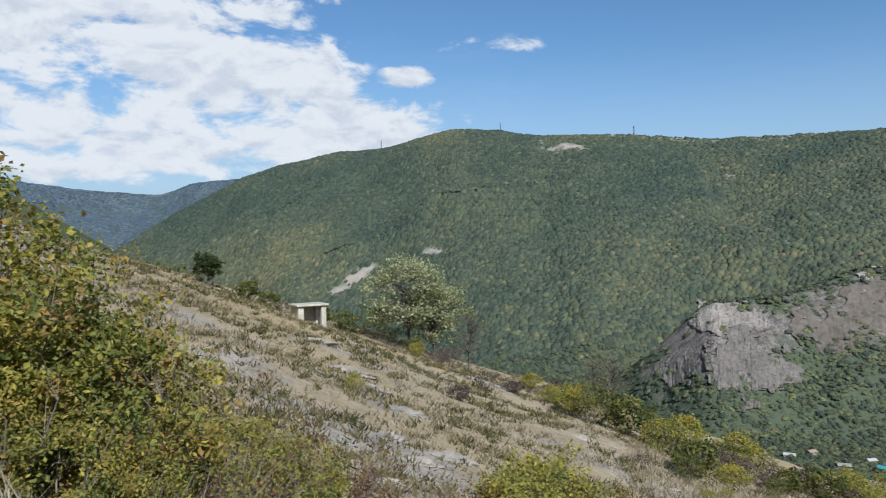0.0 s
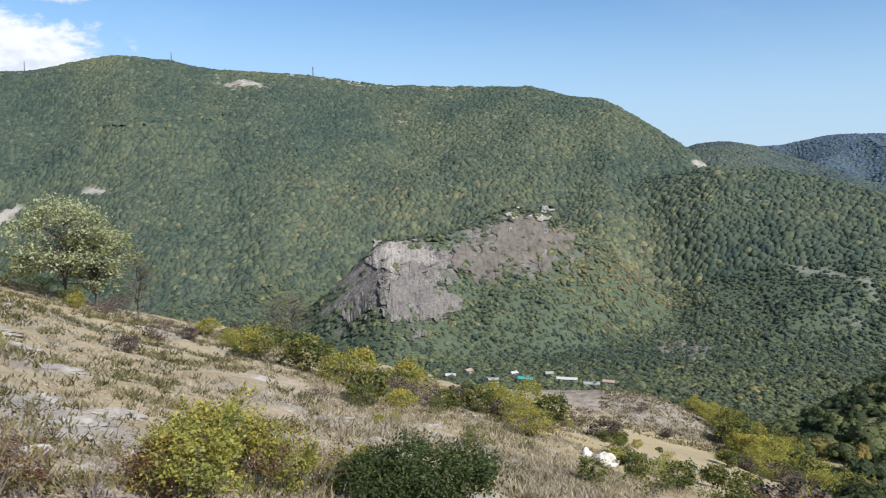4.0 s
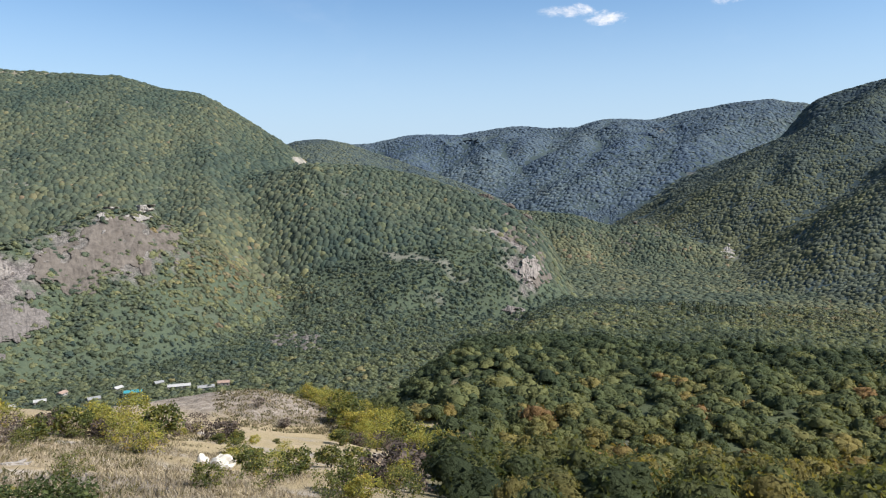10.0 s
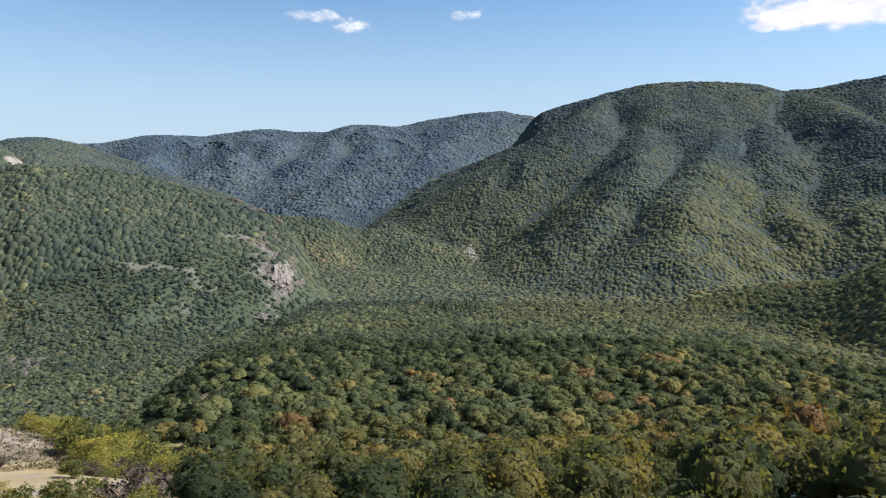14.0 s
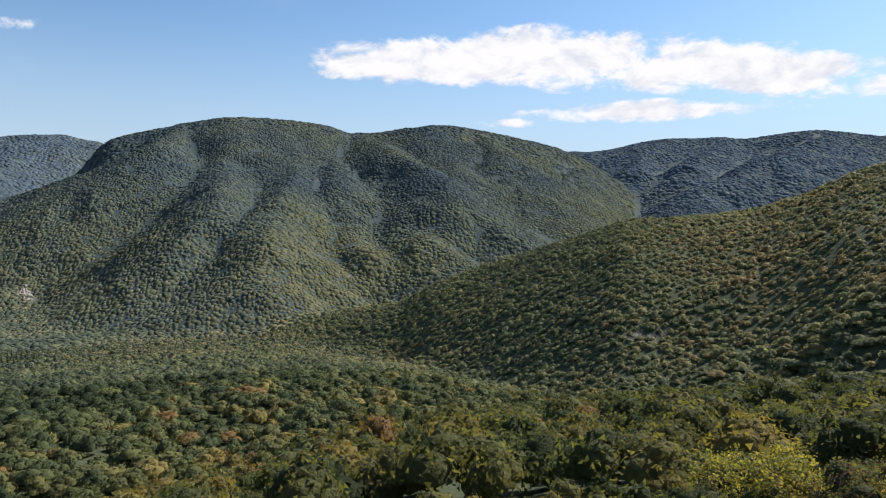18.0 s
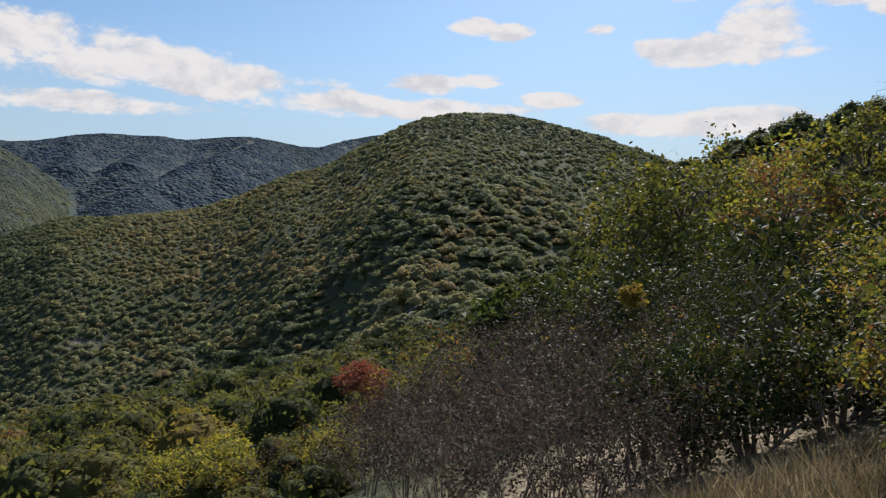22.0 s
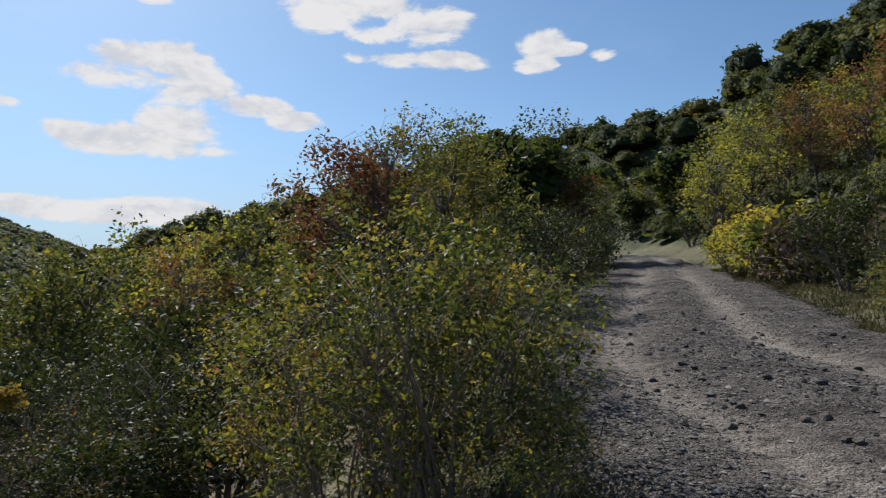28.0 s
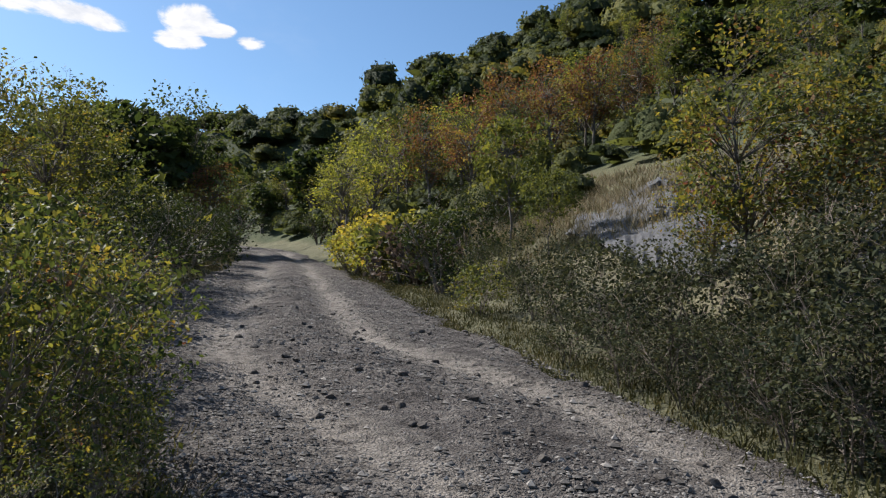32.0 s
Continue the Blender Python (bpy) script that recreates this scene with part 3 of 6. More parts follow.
def ground_kind(x, y, z, i):
    a, d, which = i["a"], i["d"], i["which"]
    ab = np.where(a < 200, a + 360, a)
    n1, n2 = fbm(x / 40, y / 40, 4, 51), fbm(x / 9, y / 9, 4, 52)
    open_slope = step(ab, 300, 325) * (1 - step(ab + 14 * n1 + 8 * step(d, 190, 260), 412, 421)) * (which == 0) * (1 - step(d, 300, 380)) * (1 - step(ab, 413, 419))
    open_slope = np.maximum(open_slope, step(i["mound"] + 0.2 * n2, 0.34, 0.44))
    verge = np.exp(-(np.maximum(i["right"], 0) / 3.0) ** 2) * (i["u"] > -3)
    straw = (1 - 0.9 * verge) * np.clip(0.25 + 1.6 * fbm(x / 22, y / 22, 3, 53) + 0.6 * step(ab, 372, 392), 0, 1)
    chalk = open_slope * 0.9 * step(fbm((x * 0.85 - y * 0.5) / 9, (x * 0.5 + y * 0.85) / 3.4, 3, 54) + 0.5 * fbm(x / 2.2, y / 2.2, 3, 58), 0.22, 0.42) * (1 - step(d, 90, 160))
    wood = 1 - open_slope
    wood = wood * step(d + 8 * n2, 7, 22) * (1 - step(i["inside"], -3.0, -0.5))
    wood = wood * (1 - 0.25 * step(-i["right"], 0, -1) * step(-i["right"], -16, -10) * (a > 200) * (a < 262) * (d < 40))
    # ground beside the track darkened: shade of the shrubs put into its colour
    verge_shade = np.exp(-(np.maximum(np.minimum(np.abs(i["right"]), np.abs(i["left"])), 0) / np.where(i["right"] > 0, 8.0, 4.0)) ** 2) * (i["u"] > 1.5) * (i["u"] < 92)
    wood = np.maximum(wood, 0.8 * verge_shade)
    # bare rock: the cliff and the slopes of the knoll, the nose of the spur, the quarry scars
    el = np.degrees(np.arctan2(z - EYE[2], d))
    n3 = fbm(x / 18, (y + z) / 18, 4, 59)
    cliff = np.exp(-(((ab - 381.0 - 0.45 * (el + 7)) / 4.9) ** 4 + ((el + 7.6) / 2.9) ** 4)) * (which == 2)
    scree = np.exp(-(((ab - 390.2 + 0.3 * (el + 4)) / 4.8) ** 2 + ((el + 5.0) / 2.6) ** 2)) * (which == 2)
    nose = np.exp(-(((ab - 420.6 + 0.42 * (el + 7)) / 1.5) ** 2 + ((el + 6.5) / 4.2) ** 2)) * (which == 3)
    rock = np.clip(step(cliff + 0.8 * n3 + 0.3 * n1, 0.46, 0.66) + step(nose + 0.8 * n3, 0.62, 0.85), 0, 1)
    bare = step(scree + 0.5 * n3 + 0.3 * n1, 0.36, 0.6)
    rock = np.maximum(rock, 0.85 * bare)
    straw = np.where(bare > 0.3, 0.0, straw)
    run = np.abs(el + 2.75 - 0.62 * (ab - 353.0))
    scar = np.exp(-((run / 0.62) ** 2 + ((ab - 353.0) / 2.2) ** 4)) * (which == 1) + np.exp(-(((ab - 359.2) / 1.4) ** 2 + ((el + 0.7) / 0.42) ** 2)) * (which == 1)
    brow = np.exp(-(((ab - 369.5) / 2.6) ** 2 + ((el - 7.2) / 0.7) ** 2)) * (which == 1)
    face = np.exp(-(((ab - 436.1) / 0.7) ** 4 + ((el + 5.9) / 0.7) ** 4))
    ledge = np.exp(-(((ab - 404.0) / 1.2) ** 2 + ((el - 1.3) / 0.5) ** 2)) * (which == 1)
    specks = step(fbm(x / 45, z / 10, 3, 57), 0.42, 0.5) * ((which == 1) | (which == 3)) * step(ab, 374, 384)
    chalk = np.maximum(chalk, np.maximum(step(scar + 0.35 * n3, 0.5, 0.72), step(brow + 0.9 * n3, 0.72, 0.9)))
    chalk = np.clip(np.maximum(chalk, np.maximum(step(face + 0.7 * n3, 0.6, 0.9), step(ledge + 0.4 * n2, 0.5, 0.7))) + 0.4 * specks, 0, 1)
    chalk = np.where(which == 4, 0.4 * chalk, chalk)
    strip = step(el - np.interp(ab, (370.8, 374.5, 379.4, 391.4), (8.05, 7.85, 7.25, 7.15)), -0.22, -0.12) * step(ab, 370, 373) * (1 - step(ab, 388, 392)) * (which == 1)
    wood, straw = wood * (1 - 0.6 * strip), np.where(strip > 0.3, 0.2, straw)
    heap = step(i["mound"] + 0.15 * n2, 0.3, 0.5)
    rock, straw = np.maximum(rock, 0.55 * heap), straw * (1 - 0.8 * heap)
    # painted haze on the floor sets in from 450 m
    floor_haze = step(d, 450, 800) * (which != 9)
    # ridges whose floor carries the painted haze
    ridge_haze = np.isin(which, (5, 6, 7, 8, 11)) * 1.0
    return dict(straw=straw, chalk=chalk, wood=wood, rock=rock, el=el, floor_haze=floor_haze, ridge_haze=ridge_haze)


def mesh_of(name, verts, faces, mats, smooth=False):
    me = bpy.data.meshes.new(name)
    verts, faces = np.asarray(verts, np.float32), np.asarray(faces, np.int32)
    k = faces.shape[1]
    me.vertices.add(len(verts)), me.loops.add(faces.size), me.polygons.add(len(faces))
    me.vertices.foreach_set("co", verts.ravel())
    me.loops.foreach_set("vertex_index", faces.ravel())
    me.polygons.foreach_set("loop_start", np.arange(0, faces.size, k, dtype=np.int32))
    me.polygons.foreach_set("use_smooth", np.full(len(faces), smooth))
    for m in (mats if isinstance(mats, (list, tuple)) else [mats]):
        me.materials.append(m)
    me.update(calc_edges=True)
    return me


def float_attribute(me, name, values):
    me.attributes.new(name, "FLOAT", "POINT").data.foreach_set("value", np.asarray(values, np.float32))


def grid_faces(rows, cols, wrap=False):
    r, c = np.meshgrid(np.arange(rows - 1), np.arange(cols if wrap else cols - 1), indexing="ij")
    c2 = (c + 1) % cols
    return np.stack([r * cols + c, r * cols + c2, (r + 1) * cols + c2, (r + 1) * cols + c], -1).reshape(-1, 4)


def build_ground():
    az = np.concatenate([np.arange(322, 360 + 255, 0.6), np.arange(360 + 255, 322 + 360, 3.0)])
    rad = np.concatenate([[0.05], np.geomspace(0.7, 60, 84), np.geomspace(60.5, 1300, 240), np.geomspace(1315, 4950, 90)])
    A, D = np.meshgrid(np.radians(az), rad, indexing="xy")
    x, y = D * np.sin(A), D * np.cos(A)
    z, info = land(x, y)
    g = ground_kind(x, y, z, info)
    me = mesh_of("ground", np.stack([x, y, z], -1).reshape(-1, 3), grid_faces(len(rad), len(az), True)[:, ::-1], ground_mat, True)
    for k in ("straw", "chalk", "wood", "rock", "floor_haze", "ridge_haze"):
        float_attribute(me, k, g[k].ravel())
    tagged(new("ground", me), "dry hillside and wooded mountain valley ground", "ground", kind="structure")
    el = np.degrees(np.arctan2(z - EYE[2], D))
    return az, rad, np.maximum.accumulate(el, axis=0)


AZ, RAD, SKYLINE = build_ground()


def hidden(a, d, top):
    """Whether ground nearer to the track covers a point up to the height top."""
    ai = np.searchsorted(AZ, np.where(a < 322, a + 360, a)) % len(AZ)
    ri = np.clip(np.searchsorted(RAD, d * 0.97) - 1, 0, len(RAD) - 1)
    return np.degrees(np.arctan2(top - EYE[2], d)) < SKYLINE[ri, ai] - 0.05


# ---- woodland crowns ----
def crown_template(rng, cards, size, core=1):
    """A unit crown: a lumpy dome under many leaf sprays that stand out from it."""
    if core == 0:
        k = np.arange(5) * 2 * np.pi / 5
        mid = np.stack([0.72 * np.cos(k), 0.72 * np.sin(k), 0.66 + 0 * k], -1)
        low = np.stack([1.0 * np.cos(k + 0.6), 1.0 * np.sin(k + 0.6), -0.25 + 0 * k], -1)
        v = np.concatenate([[[0, 0, 1.0]], mid, low]) + rng.normal(0, 0.07, (11, 3))
        f = np.array([t for i in range(5) for t in ((0, 1 + i, 1 + (i + 1) % 5), (1 + i, 6 + i, 1 + (i + 1) % 5), (1 + (i + 1) % 5, 6 + i, 6 + (i + 1) % 5))])
    else:
        bm = bmesh.new()
        bmesh.ops.create_icosphere(bm, subdivisions=core + 1, radius=1.0)
        v = np.array([p.co for p in bm.verts])
        f = np.array([[q.index for q in t.verts] for t in bm.faces])
        bm.free()
    if not cards:
        v = v * (1.06 + rng.uniform(-0.16, 0.16, (len(v), 1))) * np.array([1, 1, 0.8])
        return v, f
    lobes = 5 if cards > 80 else 3
    turn = np.arange(lobes) * 2.4 + rng.uniform(0, 6.28)
    mid = np.stack([0.48 * np.cos(turn), 0.48 * np.sin(turn), rng.uniform(-0.1, 0.28, lobes)], -1) * rng.uniform(0.6, 1.15, (lobes, 1))
    mid[0] = (0.05, -0.05, 0.36)
    big = rng.uniform(0.40, 0.62, lobes)
    vs = np.concatenate([v * b * 0.86 * np.array([1, 1, 0.85]) * (1 + rng.uniform(-0.12, 0.12, (len(v), 1))) + m for b, m in zip(big, mid)])
    fs = np.concatenate([f + k * len(v) for k in range(lobes)])
    which = rng.choice(lobes, cards, p=big ** 2 / (big ** 2).sum())
    n = rng.normal(size=(cards, 3))
    n[:, 2] = np.abs(n[:, 2]) - 0.25
    n /= np.linalg.norm(n, axis=1)[:, None]
    c = mid[which] + n * (big[which] * rng.uniform(0.82, 1.12, cards))[:, None] * np.array([1, 1, 0.85])
    n = n * 0.9 + rng.normal(0, 0.42, (cards, 3))
    n /= np.linalg.norm(n, axis=1)[:, None]
    t = np.cross(n, rng.normal(size=(cards, 3)))
    t /= np.linalg.norm(t, axis=1)[:, None]
    b = np.cross(n, t) * 0.8 + n * rng.uniform(-0.5, 0.5, (cards, 1))
    s = size * rng.uniform(0.6, 1.3, (cards, 1))
    tri = np.stack([c - t * s - b * s * 0.6, c + t * s - b * s * 0.6, c + b * s], 1).reshape(-1, 3)
    return np.concatenate([vs, tri]), np.concatenate([fs, np.arange(cards * 3).reshape(-1, 3) + len(vs)])


def plant_woods(name, label, spots, widths, tints, templates, mat, rng, lean=None):
    """Join crowns at the spots into one object."""
    pick = rng.integers(0, len(templates), len(spots))
    turn = rng.uniform(0, 2 * np.pi, len(spots))
    vs, fs, ts, base = [], [], [], 0
    for k, (tv, tf) in enumerate(templates):
        m = np.where(pick == k)[0]
        if not len(m):
            continue
        c, s = np.cos(turn[m])[:, None], np.sin(turn[m])[:, None]
        wd, hg = widths[m, 0][:, None], widths[m, 1][:, None]
        wd2 = wd * rng.uniform(0.7, 1.25, wd.shape)
        p = np.stack([(tv[:, 0] * c - tv[:, 1] * s) * wd, (tv[:, 0] * s + tv[:, 1] * c) * wd2, tv[:, 2] * hg], -1) + spots[m][:, None, :]
        if lean is not None:
            rel = p - spots[m][:, None, :]
            p[:, :, 2] += rel[:, :, 0] * lean[m, 0][:, None] + rel[:, :, 1] * lean[m, 1][:, None]
        vs.append(p.reshape(-1, 3))
        fs.append((tf[None] + (np.arange(len(m)) * len(tv))[:, None, None] + base).reshape(-1, 3))
        ts.append(np.repeat(tints[m], len(tv)))
        base += len(m) * len(tv)
    me = mesh_of(name, np.concatenate(vs), np.concatenate(fs), mat, True)
    float_attribute(me, "tint", np.concatenate(ts))
    return tagged(new(name, me), label, "woodland", kind="stuff")


def scatter(rng, spacing, d0, d1, a0, a1):
    """Jittered spots on a ring sector (compass degrees), thinned to what ground does not hide."""
    n = int(d1 / spacing) + 2
    gx, gy = np.meshgrid(np.arange(-n, n) * spacing, np.arange(-n, n) * spacing)
    x = (gx + rng.uniform(-0.42, 0.42, gx.shape) * spacing).ravel()
    y = (gy + rng.uniform(-0.42, 0.42, gx.shape) * spacing).ravel()
    d, a = np.hypot(x, y), np.degrees(np.arctan2(x, y)) % 360
    m = (d > d0) & (d < d1) & (((a - a0) % 360) < a1 - a0)
    x, y = x[m], y[m]
    z, info = land(x, y)
    g = ground_kind(x, y, z, info)
    return x, y, z, info, g


# darker or yellower tint patches fitted to the camera's view: compass, height angle, half width, half height, change of
# tint
TINT_PATCHES = [(52, -5, 7, 4, -0.30), (30, 0.6, 6, 1.8, 0.22), (38, -7.5, 6, 2.6, 0.22), (350, 2, 12, 4, -0.12), (96, -3, 14, 3.5, 0.22), (40, -13, 16, 1.2, -0.3), (66, -7, 6, 3, 0.12),
          (40, 4.5, 5, 1.5, 0.15), (12, 3, 8, 2, -0.1), (150, 6.5, 8, 2, -0.2), (135, -4, 12, 3, 0.16), (120, -8, 8, 2, 0.1), (57, -21, 9, 3.2, 0.2)]


def woods():
    rng = np.random.default_rng(5)
    bands = [  # name, spacing, from, to, sector, crown half width, flatness, template cards, card size, core, material
        ("undergrowth", 3.2, 29, 112, (205, 268), (1.2, 2.4), 0.9, 420, 0.048, 0, woods_mat),
        ("woodland_edge", 3.4, 25, 42, (60, 142), (1.2, 2.2), 0.95, 420, 0.065, 0, woods_mat),
        ("woodland_scrub", 5.2, 42, 100, (53, 186), (2.2, 4.0), 1.0, 520, 0.065, 0, woods_mat),
        ("woodland_near", 6.6, 100, 230, (51, 268), (3.0, 5.6), 1.0, 280, 0.085, 0, mid_mat),
        ("woodland_slope", 6.7, 230, 480, (-30, 172), (3.0, 7.2), 0.72, 120, 0.105, 0, bench_mat),
        ("woodland_valley", 6.3, 480, 1050, (-30, 172), (3.2, 6.6), 0.62, 34, 0.19, 0, hill_mat),
        ("woodland_hills", 6.5, 1050, 2350, (-32, 172), (3.4, 6.6), 0.62, 0, 0.4, 0, hill_mat),
        ("woodland_distant", 13.0, 2350, 4400, (-36, 165), (7.0, 11.0), 0.32, 0, 0.4, 0, far_haze_mat),
    ]
    for name, gap, d0, d1, (a0, a1), (w0, w1), flat_, cards, size, core, mat in bands:
        temps = [crown_template(rng, cards, size, core) for _ in range(8)]
        x, y, z, info, g = scatter(rng, gap, d0, d1, a0, a1)
        w_ = (w0 + (w1 - w0) * rng.uniform(0, 1, len(x)) ** 1.5) * (1 + 0.5 * fbm(x / 30, y / 30, 2, 64) * (d0 > 200))
        w_ = np.where(info["which"] == 9, w_ * 0.95, w_)
        h_ = w_ * flat_ * rng.uniform(0.75, 1.25, len(x)) * np.where(np.isin(info["which"], (5, 6, 7, 8, 11)) & (d1 < 2400), 0.6, 1.0)
        keep = (rng.uniform(0, 1, len(x)) < g["wood"]) & (rng.uniform(0, 1, len(x)) > np.maximum(g["rock"], g["chalk"]) * 0.97)
        keep &= (info["inside"] < -3.2) | (d0 > 60)
        keep &= ~hidden(info["a"], info["d"], z + h_ * 1.4)
        x, y, z, w_, h_, ridge_no = x[keep], y[keep], z[keep], w_[keep], h_[keep], info["which"][keep]
        tint = np.clip(0.36 + 0.45 * fbm(x / 150, y / 150, 3, 61) + 0.5 * fbm(x / 420, y / 420, 3, 66) + rng.normal(0, 0.13 if d0 > 400 else 0.22, len(x)) + (0.35 if d0 > 90 else 0.15) * (rng.uniform(0, 1, len(x)) > 0.965), 0, 0.8 if d0 < 90 else 1)
        for sa, se, wa, we, more in TINT_PATCHES:
            tint = tint + more * np.exp(-((((info["a"][keep] - sa + 180) % 360 - 180) / wa) ** 2 + ((g["el"][keep] - se) / we) ** 2))
        # dome woods turn bluer upslope: haze put into the tint
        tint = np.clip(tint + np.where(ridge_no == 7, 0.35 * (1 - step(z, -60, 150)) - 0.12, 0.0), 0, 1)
        spots = np.stack([x, y, z + h_ * (0.42 if d0 < 450 else 0.16)], -1)
        lean = None
        if d0 > 400:
            lean = (0.85 if d0 > 1000 else 0.5) * np.stack([land(x + 4, y)[0] - z, land(x, y + 4)[0] - z], -1) / 4
            lean = np.clip(lean, -0.9, 0.9)
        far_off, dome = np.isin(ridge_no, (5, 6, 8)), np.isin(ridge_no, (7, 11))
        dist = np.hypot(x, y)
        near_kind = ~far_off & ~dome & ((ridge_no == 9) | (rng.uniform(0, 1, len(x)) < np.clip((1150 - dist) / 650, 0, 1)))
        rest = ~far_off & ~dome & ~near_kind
        sets = ((name, olive_mat, near_kind), (name, mat, rest), (name, dome_haze_mat, dome), (name, far_haze_mat, far_off)) if d0 > 400 else ((name, mat, (ridge_no != 9) | (d0 < 200)), (name, olive_mat, (ridge_no == 9) & (d0 > 200)))
        for nm, mt, m in sets:
            if m.sum():
                plant_woods(nm, "mixed deciduous woodland turning green to ochre", spots[m], np.stack([w_, h_], -1)[m], tint[m], temps, mt, rng, None if lean is None else lean[m])


woods()


# ---- building helpers ----
def part(name, data, mat, parent=None, label=""):
    """One mesh object under a thing; data is a bmesh or a mesh."""
    if isinstance(data, bmesh.types.BMesh):
        me = bpy.data.meshes.new(name)
        data.to_mesh(me)
        data.free()
        me.materials.append(mat)
    else:
        me = data
    ob = new(name, me)
    ob.parent = parent
    return tagged(ob, label)


def box(x0, x1, y0, y1, z0, z1, edge=0.02, bm=None):
    bm = bm or bmesh.new()
    r = bmesh.ops.create_cube(bm, size=1.0)
    bmesh.ops.transform(bm, verts=r["verts"], matrix=Matrix.Translation(((x0 + x1) / 2, (y0 + y1) / 2, (z0 + z1) / 2))
                        @ Matrix.Diagonal((x1 - x0, y1 - y0, z1 - z0, 1)))
    if edge:
        es = list({e for v in r["verts"] for e in v.link_edges})
        bmesh.ops.bevel(bm, geom=es, offset=edge, segments=1, affect="EDGES")
    return bm


def bar(p, q, r, bm=None, sides=6, r2=None):
    bm = bm or bmesh.new()
    p, q = Vector(p), Vector(q)
    m = (q - p).to_track_quat("Z", "Y").to_matrix().to_4x4()
    bmesh.ops.create_cone(bm, cap_ends=True, segments=sides, radius1=r, radius2=r if r2 is None else r2, depth=(q - p).length,
                          matrix=Matrix.Translation((p + q) / 2) @ m)
    return bm


def spot(a, d, sink=0.0):
    """A point on the ground at compass angle a and distance d."""
    x, y = d * math.sin(radians(a)), d * math.cos(radians(a))
    z = float(land(np.array([x]), np.array([y]))[0][0])
    return Vector((x, y, z - sink))


def limb(points, radii, sides):
    """A tapered tube through the points: corners and faces."""
    points = np.asarray(points, float)
    ring = np.arange(sides) * 2 * np.pi / sides
    t = np.gradient(points, axis=0)
    t /= np.linalg.norm(t, axis=1)[:, None] + 1e-9
    s = np.cross(t, [0.31, 0.17, 0.93])
    s /= np.linalg.norm(s, axis=1)[:, None] + 1e-9
    b = np.cross(t, s)
    r = np.asarray(radii)[:, None, None]
    v = points[:, None] + r * (np.cos(ring)[None, :, None] * s[:, None] + np.sin(ring)[None, :, None] * b[:, None])
    return v.reshape(-1, 3), grid_faces(len(points), sides, True)


def grow(name, label, seed, height, width, clumps, leaves, leaf, tint, mix=0.12, trunk=0.0, stems=6, thick=0.02, bare=0.0, squash=1.0, droop=0.0, mat=None):
    """A shrub (trunk=0, several stems) or a tree (trunk: share of its height that is clear stem), with limbs, twigs and single leaves."""
    rng = np.random.default_rng(seed)
    top = bpy.data.objects.new(name, None)
    scene.collection.objects.link(top)
    top.empty_display_size = 0.2
    zc, hz = height * (1 + trunk) / 2, height * (1 - trunk) / 2 * squash
    # clumps fill an uneven egg
    n = rng.normal(size=(clumps, 3))
    n /= np.linalg.norm(n, axis=1)[:, None]
    lobes = rng.normal(size=(6, 3))
    lobes /= np.linalg.norm(lobes, axis=1)[:, None]
    r = (0.62 + 0.45 * np.max(np.clip(n @ lobes.T, 0, 1) ** 4, axis=1)) * rng.uniform(0.25, 1.0, clumps) ** 0.45
    c = n * r[:, None] * np.array([width / 2, width / 2, hz]) + np.array([0, 0, zc])
    c[:, 2] = np.maximum(c[:, 2], rng.uniform(0.06, 0.3, clumps) * height)
    axes = []
    if trunk:
        lean = rng.normal(0, 0.06, 2) * height
        hs = np.linspace(0, 1, 7)
        p = np.stack([lean[0] * hs ** 2 + rng.normal(0, 0.012, 7) * height * hs, lean[1] * hs ** 2 + rng.normal(0, 0.012, 7) * height * hs, hs * height * 0.74], -1)
        axes.append((p, thick * (1 - hs * 0.85)))
    else:
        for k in range(stems):
            an = rng.uniform(0, 2 * np.pi)
            out = width * rng.uniform(0.12, 0.42)
            hs = np.linspace(0, 1, 6)
            p = np.stack([np.cos(an) * (0.06 * width + out * hs ** 1.4), np.sin(an) * (0.06 * width + out * hs ** 1.4), hs * height * rng.uniform(0.45, 0.78)], -1)
            axes.append((p + rng.normal(0, 0.012, p.shape) * height * hs[:, None], thick * (1 - hs * 0.75)))
    wood = [[limb(p, rr, 6)] for p, rr in axes]
    # a twig runs to every clump from the nearest stem lower down
    for q in c:
        best = None
        for i, (p, rr) in enumerate(axes):
            ok = np.where(p[:, 2] < q[2] - 0.05 * height)[0]
            ok = ok if len(ok) else np.array([0])
            dd = np.linalg.norm(p[ok] - q, axis=1) + 0.6 * np.maximum(0, trunk * height * 0.7 - p[ok, 2])
            j = ok[dd.argmin()]
            if best is None or dd.min() < best[0]:
                best = (dd.min(), p[j], rr[j], i)
        st, r0 = best[1], best[2] * 0.5
        mid = st * 0.5 + q * 0.5 + np.array([0, 0, 0.05 * height]) + rng.normal(0, 0.03, 3) * height
        tip = q + (q - st) * 0.18
        wood[best[3]].append(limb([st, mid, q, tip], [r0, r0 * 0.7, r0 * 0.4, r0 * 0.12], 3))
    for pieces in wood:
        sv, sf, base = [], [], 0
        for v, f in pieces:
            sv.append(v), sf.append(f + base)
            base += len(v)
        part("trunk" if trunk else "stem", mesh_of("wood", np.concatenate(sv), np.concatenate(sf), bark_mat if trunk else twig_mat, True), None, top)
    # leaves
    full = rng.uniform(0, 1, clumps) >= bare
    who = np.repeat(np.where(full)[0], leaves)
    m = len(who)
    size = width * 0.55 / clumps ** 0.36
    pos = c[who] + rng.normal(0, 0.42, (m, 3)) * size * np.array([1, 1, 0.8])
